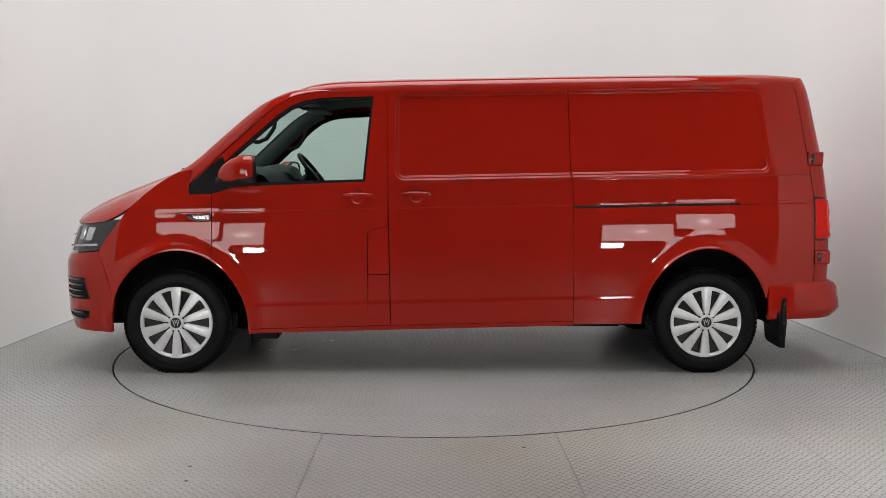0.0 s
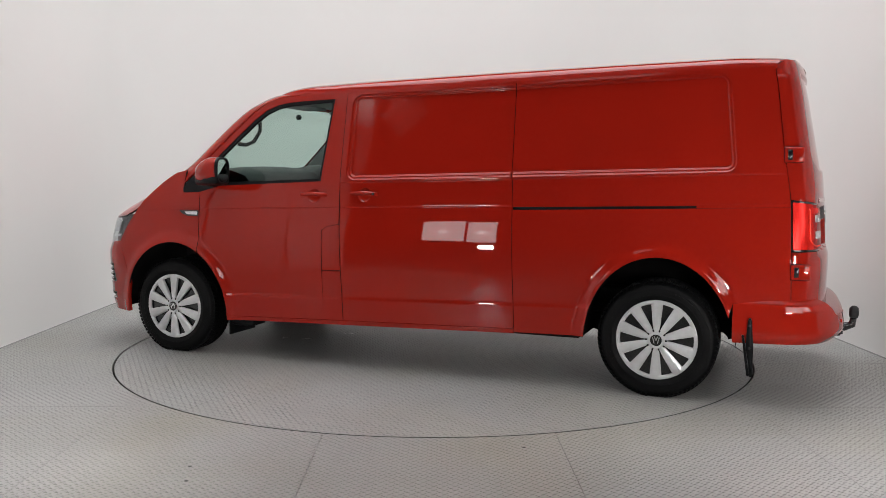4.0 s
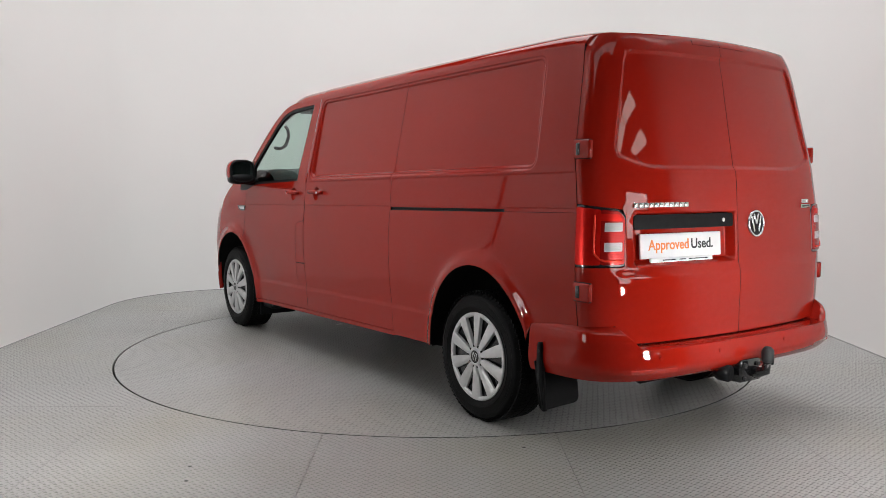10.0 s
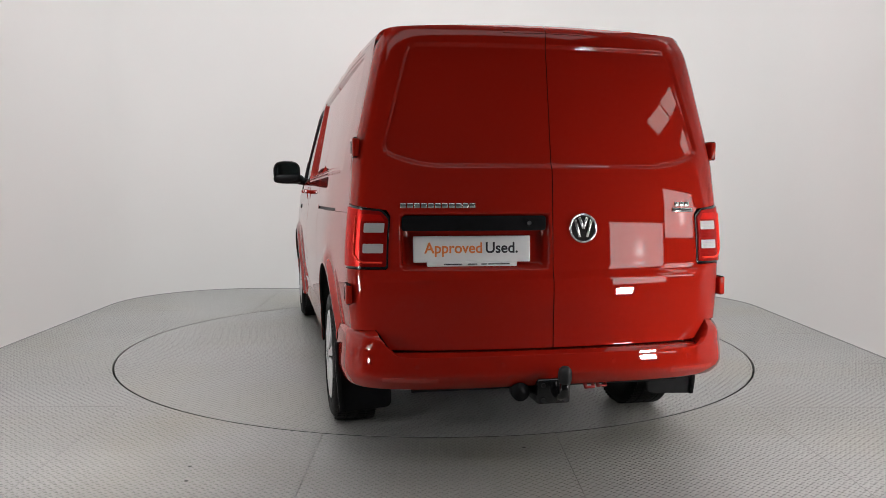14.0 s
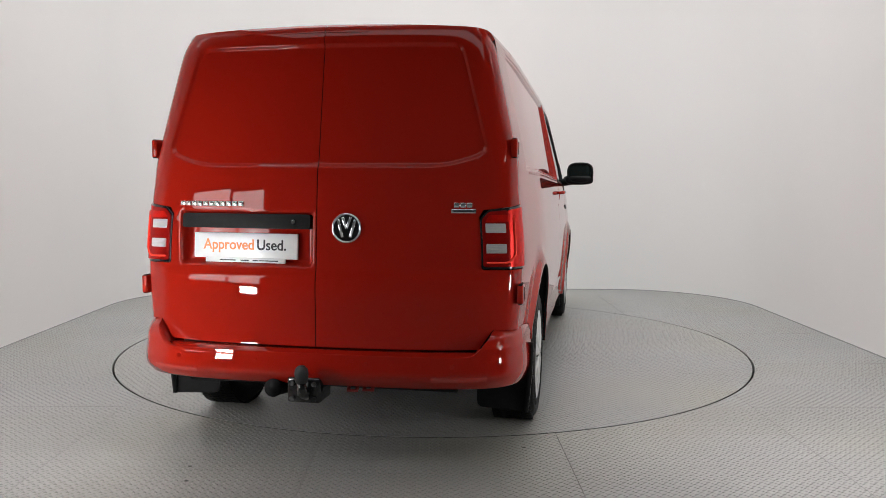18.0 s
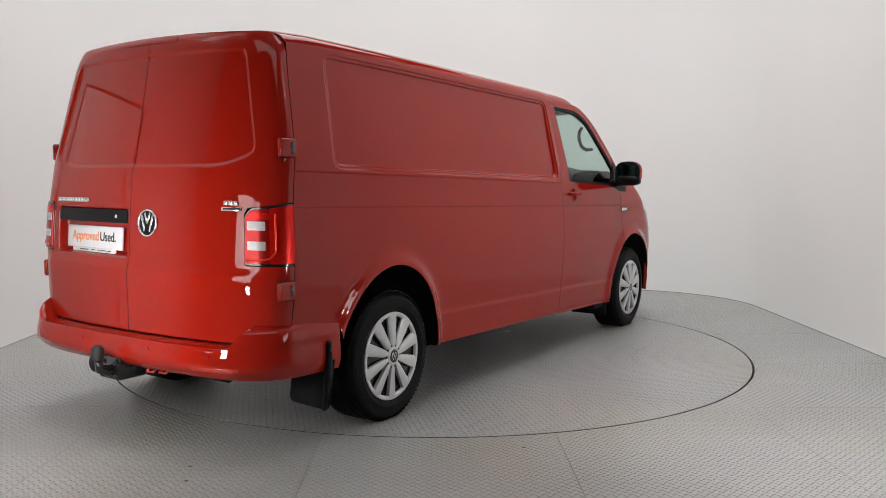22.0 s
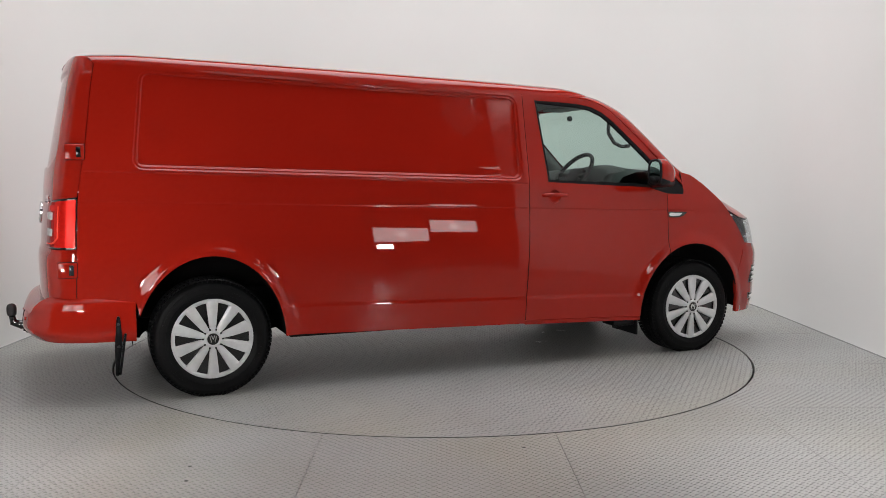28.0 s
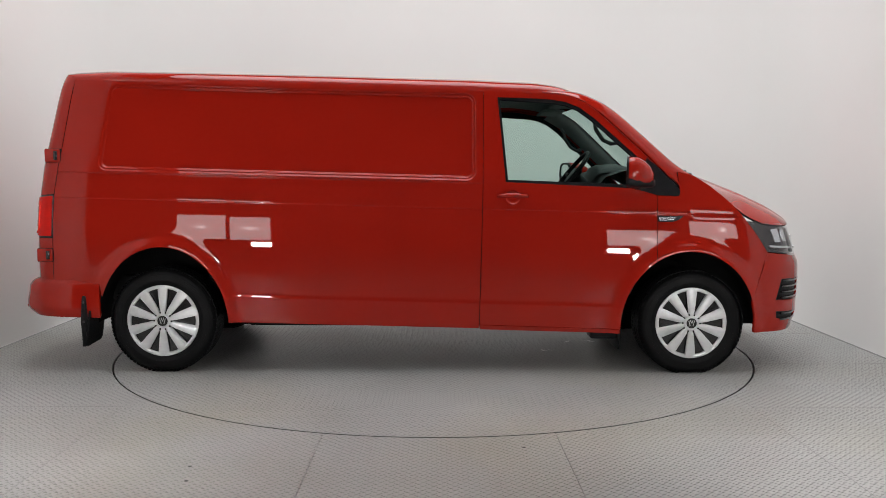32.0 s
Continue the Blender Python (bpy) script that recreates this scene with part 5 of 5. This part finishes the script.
# ---------------------------------------------------------------- the van: wheels, underside
def wheel(x, sgn, z):
    """A wheel with its middle at the origin and its outside towards +y."""
    root = new("wheel")
    root.parent = VAN
    root["label"] = "black tyre with a silver ten-blade wheel cover"
    R, w = 0.338, 0.108
    prof = [(0.205, -w + 0.01), (0.235, -w), (0.29, -w - 0.008), (0.315, -w + 0.004), (0.328, -w + 0.02), (R, -w + 0.045), (R + 0.001, 0.0), (R, w - 0.045), (0.328, w - 0.022),
            (0.318, w - 0.006), (0.312, w + 0.001), (0.300, w + 0.005), (0.270, w + 0.009), (0.2455, w + 0.006), (0.243, w + 0.0025), (0.232, w + 0.001), (0.222, w - 0.006), (0.205, w - 0.03)]
    lathe("tyre", prof, RUBBER, root, 72)
    # tread and shoulder blocks
    bm = bmesh.new()
    n = 78
    for k in range(n):
        for yy, hw, sk, hh in ((-0.078, 0.020, 0.35, 0.0035), (-0.028, 0.018, -0.3, 0.0035), (0.022, 0.018, 0.3, 0.0035), (0.073, 0.020, -0.35, 0.0035)):
            m = Matrix.Rotation(2 * math.pi * (k + 0.5 * (yy > 0)) / n, 4, "Y") @ Matrix.Translation((R + 0.001, yy, 0)) @ Matrix.Rotation(sk, 4, "X")
            box_bm(-0.004, hh - 0.001, -hw, hw, -0.0108, 0.0108, bm=bm, f=m)
        m = Matrix.Rotation(2 * math.pi * k / n, 4, "Y") @ Matrix.Translation((0.323, w - 0.016, 0)) @ Matrix.Rotation(radians(38), 4, "Z")
        box_bm(-0.003, 0.0025, -0.016, 0.014, -0.0085, 0.0085, bm=bm, f=m)
    tr = part("tread", bm, RUBBER, root)
    # raised ribs and marks on the sidewall
    for r, h in ((0.296, 0.0052), (0.262, 0.0094)):
        lathe("sidewall_rib", [(r + 0.003, w + h - 0.003), (r + 0.0015, w + h + 0.0015), (r - 0.0015, w + h + 0.0015), (r - 0.003, w + h - 0.003)], RUBBER, root, 64)
    bm = bmesh.new()
    for a0, n_ in ((20, 9), (140, 7), (215, 9), (320, 6)):
        for i in range(n_):
            m = Matrix.Rotation(radians(a0 + 4.2 * i), 4, "Y") @ Matrix.Translation((0.279, w + 0.0075, 0))
            box_bm(-0.008, 0.008, -0.002, 0.0016, -0.006, 0.006, bm=bm, f=m)
    part("sidewall_print", bm, RUBBER, root)["kind"] = "stuff"
    tr["kind"] = "stuff"
    lathe("rim", [(0.224, w - 0.008), (0.205, w - 0.03), (0.190, w - 0.05), (0.10, w - 0.055), (0.0, w - 0.05)], STEEL, root, 40, "dark steel wheel behind the cover")
    # wheel cover: outer ring, ten blades, hub
    lathe("cover_ring", [(0.2305, w - 0.002), (0.230, w + 0.003), (0.228, w + 0.0055), (0.2245, w + 0.006), (0.212, w + 0.0055), (0.2085, w + 0.003), (0.207, w - 0.010)], SILVER, root, 64)
    lathe("cover_back", [(0.224, w - 0.016), (0.15, w - 0.022), (0.06, w - 0.010)], GLOSS_BLACK, root, 40)
    nb = 10
    for k in range(nb):
        a = 2 * math.pi * (k + 0.5) / nb
        rows = []
        # a flat face with a lower folded facet along one side
        for r, hw, hy in ((0.046, 0.0125, 0.012), (0.06, 0.0165, 0.0135), (0.085, 0.0205, 0.0135), (0.13, 0.0255, 0.0115), (0.18, 0.0305, 0.009), (0.208, 0.0330, 0.0075), (0.221, 0.0335, 0.0062)):
            rows.append([Vector((r, w + hy - 0.020, -hw)), Vector((r, w + hy - 0.0085, -hw)), Vector((r, w + hy - 0.0070, -hw + 0.002)), Vector((r, w + hy - 0.0012, -hw * 0.52)), Vector((r, w + hy, -hw * 0.40)),
                         Vector((r, w + hy + 0.0010, hw * 0.3)), Vector((r, w + hy, hw - 0.0025)), Vector((r, w + hy - 0.0025, hw)), Vector((r, w + hy - 0.020, hw))])
        m = Matrix.Rotation(a, 4, "Y")
        ob = loft("cover_blade", [[m @ p for p in row] for row in rows], SILVER, root, flip=True)
        ob.data.set_sharp_from_angle(angle=radians(22))
    lathe("hub_cap", [(0.050, w - 0.006), (0.049, w + 0.012), (0.044, w + 0.017), (0.036, w + 0.0175), (0.034, w + 0.014), (0.0, w + 0.014)], SILVER, root, 32)
    for k in range(10):
        m = Matrix.Rotation(2 * math.pi * k / 10, 4, "Y") @ Matrix.Translation((0.0555, w + 0.006, 0))
        part("cover_nut", box_bm(-0.005, 0.005, -0.006, 0.005, -0.006, 0.006, f=m), GLOSS_BLACK, root)
    roundel_small(root, w + 0.0145)
    root.matrix_basis = pose(x, sgn * 0.795, z, 0, 0, 0 if sgn > 0 else 180)
    return root


def roundel_small(root, y):
    b = bmesh.new()
    bmesh.ops.create_cone(b, segments=28, radius1=0.033, radius2=0.032, depth=0.003, cap_ends=True)
    b.transform(Matrix.Translation((0, y, 0)) @ Matrix.Rotation(radians(90), 4, "X"))
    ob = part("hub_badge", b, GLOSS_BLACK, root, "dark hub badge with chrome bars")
    b = bmesh.new()
    for x0, z0, x1, z1 in ((-0.019, 0.018, -0.009, -0.018), (0.019, 0.018, 0.009, -0.018), (-0.009, 0.022, 0.0, -0.002), (0.009, 0.022, 0.0, -0.002)):
        d = math.hypot(x1 - x0, z1 - z0)
        m = Matrix.Translation(((x0 + x1) / 2, y + 0.002, (z0 + z1) / 2)) @ Matrix.Rotation(-math.atan2(z1 - z0, x1 - x0), 4, "Y")
        box_bm(-d / 2, d / 2, -0.001, 0.001, -0.0027, 0.0027, bm=b, f=m)
    part("badge_bars", b, CHROME, root)
    return ob


def underside():
    part("underbody", box_bm(-1.26, 1.24, -0.84, 0.84, 0.30, 0.44, 0.03, 2), UNDER, VAN, "dark underbody")
    part("rear_underbody", box_bm(-2.50, -2.13, -0.70, 0.70, 0.39, 0.56, 0.03, 2), UNDER, VAN)
    part("front_underbody", box_bm(2.05, 2.42, -0.60, 0.60, 0.27, 0.42, 0.03, 2), UNDER, VAN)
    part("cargo_floor", box_bm(-2.56, 1.24, -0.66, 0.66, 0.44, 0.60, 0.01, 1), UNDER, VAN)
    for y in (0.62, -0.62):
        part("jack_rail", box_bm(-1.2, 1.2, y - 0.03, y + 0.03, 0.262, 0.31, 0.008, 1), UNDER, VAN)
    # wheel wells: half tunnels that close the body round each wheel
    for kx, (cx, cz, rx, rz) in enumerate(ARCHES):
        for sgn in (1, -1):
            rows = []
            for a in np.linspace(0.03, math.pi - 0.03, 30):
                x, z = cx + (rx + 0.012) * math.cos(a), cz + (rz + 0.012) * math.sin(a)
                yo = float(side_y(np.array([x]), np.array([z + RAKE * x]))[0])
                rows.append([(x, sgn * (yo - 0.018), z), (x, sgn * 0.80, z + 0.004), (x, sgn * 0.55, z + 0.0), (cx + rx * 0.9 * math.cos(a), sgn * 0.545, cz + rz * 0.2 * math.sin(a))])
            loft("wheel_arch_liner", rows, UNDER, VAN, flip=sgn > 0)
    # axles, springs
    for x, z in ((1.70, 0.33), (-1.70, 0.335)):
        tube("axle", [(x, -0.74, z), (x, 0.74, z)], 0.045, UNDER, VAN, seg=10)
    for x in (-1.55, -1.85):
        for y in (0.5, -0.5):
            tube("suspension_arm", [(x, y, 0.42), (-1.70, y * 1.35, 0.34)], 0.03, UNDER, VAN, seg=8)
    tube("exhaust", [(1.1, 0.3, 0.30), (0.2, 0.32, 0.28), (-0.9, 0.25, 0.29), (-1.4, 0.2, 0.36), (-1.9, -0.28, 0.36), (-2.3, -0.30, 0.33)], 0.030, STEEL, VAN, seg=10)
    tube("silencer", [(-0.35, 0.29, 0.285), (-0.32, 0.29, 0.285), (0.28, 0.31, 0.285), (0.31, 0.31, 0.285)], [0.05, 0.085, 0.085, 0.05], STEEL, VAN, seg=14)
    # mud flaps
    for sgn in (1, -1):
        tilt = Matrix.Translation((-2.17, 0, 0.4)) @ Matrix.Rotation(radians(8), 4, "Y") @ Matrix.Translation((2.17, 0, -0.4))
        ring = round_poly([(0.655, 0.172), (0.905, 0.160), (0.915, 0.40), (0.655, 0.40)], [0.035, 0.03, 0.004, 0.004], 5)
        fl = bmesh.new()
        face = fl.faces.new([fl.verts.new((-2.160, sgn * y, z)) for y, z in ring])
        ex = bmesh.ops.extrude_face_region(fl, geom=[face])
        for v in ex["geom"]:
            if isinstance(v, bmesh.types.BMVert):
                v.co.x -= 0.013
        bmesh.ops.recalc_face_normals(fl, faces=fl.faces)
        bmesh.ops.bevel(fl, geom=list(fl.edges), offset=0.003, segments=2, affect="EDGES")
        fl.transform(tilt)
        f = part("rear_mud_flap", fl, BLACK, VAN, "black plastic mud flap behind the rear wheel")
        rows = []
        for z, x0, x1, y in ((0.165, -2.222, -2.205, 0.900), (0.24, -2.222, -2.200, 0.908), (0.33, -2.224, -2.184, 0.916), (0.40, -2.218, -2.186, 0.920), (0.48, -2.212, -2.192, 0.922), (0.495, -2.207, -2.197, 0.921)):
            rows.append([(x0, sgn * (y - 0.020), z), (x0, sgn * y, z), (x1, sgn * y, z), (x1, sgn * (y - 0.020), z)])
        loft("flap_stay", rows, BLACK, f, close_v=True, caps=True, flip=sgn < 0)
        for z in (0.455, 0.33):
            bm = bmesh.new()
            bmesh.ops.create_cone(bm, segments=12, radius1=0.008, radius2=0.007, depth=0.006, cap_ends=True)
            bm.transform(Matrix.Translation((-2.203, sgn * 0.922, z)) @ Matrix.Rotation(radians(90), 4, "X"))
            part("screw", bm, STEEL, f)
        b = box_bm(1.232, 1.246, 0.58, 0.885, 0.150, 0.33, 0.006, 2) if sgn > 0 else box_bm(1.232, 1.246, -0.885, -0.58, 0.150, 0.33, 0.006, 2)
        part("front_mud_flap", b, BLACK, VAN, "black plastic mud flap behind the front wheel")
        part("flap_bracket", box_bm(1.06, 1.24, min(sgn * 0.70, sgn * 0.86), max(sgn * 0.70, sgn * 0.86), 0.215, 0.30, 0.015, 2), BLACK, VAN)


def tow_bar():
    root = part("tow_bar", box_bm(-2.715, -2.56, -0.05, 0.10, 0.290, 0.402, 0.012, 2), GLOSS_BLACK, VAN, "black tow bar with a capped ball")
    tube("cross_tube", [(-2.55, -0.62, 0.36), (-2.55, 0.62, 0.36)], 0.032, UNDER, root, seg=10)
    tube("neck", [(-2.62, 0.005, 0.345), (-2.74, 0.005, 0.338), (-2.782, 0.005, 0.355), (-2.790, 0.005, 0.40)], [0.028, 0.028, 0.024, 0.018], GLOSS_BLACK, root, seg=10)
    prof = [(0.0, 0.0), (0.024, 0.002), (0.028, 0.016), (0.029, 0.046), (0.026, 0.062), (0.015, 0.074), (0.0, 0.077)]
    rows = [[(-2.790 + r * math.cos(a), 0.005 + r * math.sin(a), 0.396 + h) for r, h in prof] for a in np.linspace(0, 2 * math.pi, 20, endpoint=False)]
    loft("ball_cap", rows, mat("ball_cap_rubber", (0.014, 0.015, 0.017), 0.6, noise_scale=40, vary=0.2), root, "dark grey rubber ball cap", close_u=True)
    tube("socket", [(-2.60, 0.10, 0.345), (-2.66, 0.17, 0.345), (-2.70, 0.17, 0.345)], [0.03, 0.042, 0.040], BLACK, root, "round trailer socket", seg=14)
    for y in (-0.025, 0.075):
        for z in (0.31, 0.375):
            bm = bmesh.new()
            bmesh.ops.create_cone(bm, segments=6, radius1=0.011, radius2=0.011, depth=0.012, cap_ends=True)
            bm.transform(Matrix.Translation((-2.720, y, z)) @ Matrix.Rotation(radians(90), 4, "Y"))
            part("bolt", bm, STEEL, root)
    red = mat("red_safety_eye", (0.35, 0.02, 0.015), 0.5)
    for y, x in ((-0.17, -2.60), (-0.235, -2.58), (-0.40, -2.50)):
        tube("safety_eye", [(x, y - 0.02, 0.37), (x - 0.03, y - 0.018, 0.335), (x - 0.035, y + 0.018, 0.335), (x, y + 0.02, 0.37)], 0.009, red, root, seg=8)


# ---------------------------------------------------------------- the van: cabin
def cabin():
    part("bulkhead", box_bm(0.26, 0.30, -0.74, 0.74, 0.45, 1.84), LINER, VAN, "grey partition behind the seats")
    part("cabin_floor", box_bm(0.30, 1.30, -0.80, 0.80, 0.44, 0.52), TRIM, VAN)
    rows = []
    for x in np.linspace(0.31, 1.0, 12):
        rows.append([(x, t * 0.70, roof(np.array([x]), np.array([t * 0.92]))[0][2] - 0.045) for t in np.linspace(-1, 1, 14)])
    loft("headliner", rows, LINER, VAN, "pale grey headliner", flip=False)
    # dashboard: a moulded shelf under the windscreen
    prof = [(1.00, 0.72), (1.05, 1.08), (1.08, 1.20), (1.15, 1.285), (1.26, 1.325), (1.42, 1.340), (1.58, 1.305), (1.68, 1.24), (1.66, 0.72)]
    rows = [[(x + 0.03 * (1 - (y / 0.8) ** 2), y, z - RAKE * x + 0.02 + 0.015 * math.cos(y * 3)) for x, z in prof] for y in np.linspace(-0.80, 0.80, 26)]
    dash = loft("dashboard", rows, TRIM, VAN, "dark grey moulded dashboard")
    dash.data.set_sharp_from_angle(angle=radians(50))
    # instrument hood ahead of the driver
    rows = []
    for y in np.linspace(-0.62, -0.16, 20):
        q = (y + 0.62) / 0.46
        h = 0.055 * math.sin(math.pi * q) ** 0.5 if 0 < q < 1 else 0.0
        rows.append([(1.10, y, 1.24), (1.13, y, 1.28 + h), (1.165, y, 1.295 + h), (1.27, y, 1.305 + h), (1.38, y, 1.31 + h * 0.5), (1.48, y, 1.305)])
    loft("instrument_hood", rows, TRIM, dash)
    for y in (0.60, 0.05, -0.68):
        part("air_vent", box_bm(1.045, 1.10, y - 0.075, y + 0.075, 1.125, 1.195, 0.012, 2), GLOSS_BLACK, dash, "gloss black air vent")
        for i in range(3):
            part("vent_slat", box_bm(1.040, 1.050, y - 0.06, y + 0.06, 1.138 + i * 0.02, 1.143 + i * 0.02), CHROME if i == 1 else BLACK, dash)
    # steering wheel
    m = Matrix.Translation((0.985, -0.40, 1.285)) @ Matrix.Rotation(radians(128.5), 4, "Y")
    rows = []
    for k in range(40):
        a = 2 * math.pi * k / 40
        c = Vector((0.188 * math.cos(a), 0.188 * math.sin(a), 0))
        rows.append([m @ (c + Vector((0.0155 * math.cos(b) * math.cos(a), 0.0155 * math.cos(b) * math.sin(a), 0.0155 * math.sin(b)))) for b in [2 * math.pi * i / 10 for i in range(10)]])
    sw = loft("steering_wheel", rows, BLACK, VAN, "black three-spoke steering wheel", close_u=True, close_v=True)
    b = box_bm(-0.07, 0.07, -0.085, 0.085, 0.0, 0.045, 0.02, 3)
    b.transform(m)
    part("wheel_boss", b, BLACK, sw)
    for a in (math.pi / 2, -math.pi / 2, 0.0):
        tube("spoke", [m @ Vector((0.06 * math.cos(a), 0.06 * math.sin(a), 0.02)), m @ Vector((0.185 * math.cos(a), 0.185 * math.sin(a), 0.0))], 0.016, BLACK, sw, seg=8)
    tube("column", [m @ Vector((0, 0, 0.03)), m @ Vector((0, 0, 0.26))], 0.045, TRIM, sw, seg=10)
    # grab handles and inner pillars
    for sgn in (1, -1):
        path = [(1.080, sgn * 0.715, 1.655), (1.095, sgn * 0.690, 1.630), (1.102, sgn * 0.680, 1.580), (1.150, sgn * 0.684, 1.510), (1.200, sgn * 0.705, 1.485), (1.250, sgn * 0.735, 1.492)]
        tube("grab_handle", path, 0.0135, TRIM, VAN, seg=8)
        rows = []
        for (ex, ey, ez) in PILLAR_EDGE[2:]:
            rows.append([(ex - 0.055, sgn * (ey - 0.012), ez - 0.070), (ex - 0.03, sgn * (ey - 0.055), ez - 0.045), (ex + 0.01, sgn * (ey - 0.085), ez - 0.01), (ex + 0.032, sgn * (ey - 0.075), ez + 0.004)])
        loft("pillar_trim", rows, LINER, VAN, flip=sgn > 0)
        # door lining up to the window's sill
        sheet("door_lining", [(0.36, 0.55), (1.30, 0.55), (1.44, 0.85), (1.45, 1.195), (0.36, 1.222)], side(sgn, -0.05), TRIM, VAN, 0.08, thick=0.03, flip=sgn < 0)
        rows = [[(x, sgn * (0.872 - 0.012), 1.240 - RAKE * x), (x, sgn * 0.80, 1.236 - RAKE * x), (x, sgn * 0.79, 1.12 - RAKE * x)] for x in np.linspace(0.36, 1.45, 10)]
        loft("window_ledge", rows, TRIM, VAN, flip=sgn < 0)
        rows = [[(0.31, sgn * 0.86, 1.10), (0.31, sgn * 0.72, 1.80)], [(0.44, sgn * 0.855, 1.22), (0.43, sgn * 0.745, 1.775)]]
        loft("post_trim", rows, LINER, VAN)
    # seats stand below and behind the window line
    for y0, y1 in ((-0.66, -0.16), (-0.02, 0.70)):
        st = part("seat", box_bm(0.42, 0.88, y0, y1, 0.62, 0.82, 0.05, 3), FABRIC, VAN, "dark fabric cab seat")
        part("backrest", box_bm(0.32, 0.44, y0 + 0.02, y1 - 0.02, 0.80, 1.42, 0.05, 3), FABRIC, st)
    # rear-view mirror and sun visors
    part("visor", box_bm(0.86, 1.02, -0.62, -0.16, 1.755, 1.775, 0.008, 2), LINER, VAN)
    part("visor", box_bm(0.86, 1.02, 0.16, 0.62, 1.755, 1.775, 0.008, 2), LINER, VAN)
    bm = bmesh.new()
    bmesh.ops.create_uvsphere(bm, u_segments=14, v_segments=8, radius=0.022)
    bm.transform(Matrix.Translation((1.195, 0.0, 1.725)))
    part("screen_sensor", bm, BLACK, VAN)


for s_ in (1, -1):
    van_side(s_)
    mirror(s_)
    for x_, z_ in ((1.70, 0.330), (-1.70, 0.336)):
        wheel(x_, s_, z_)
van_roof()
van_rear()
van_bumpers()
van_glass_and_cowl()
underside()
tow_bar()
cabin()


def motions():
    van_rows, disc_rows = [], []
    for t in range(33):
        a = 180.53 - 5.6466 * t
        c, s = math.cos(radians(a)), math.sin(radians(a))
        x, y = 0.0428, -0.0091
        van_rows.append((float(t), pose(-(c * x - s * y), -(s * x + c * y), 0, 0, 0, a)))
        disc_rows.append((float(t), pose(0, 0, 0, 0, 0, a)))
    walk(VAN, van_rows)
    walk(TURNTABLE, disc_rows)


motions()
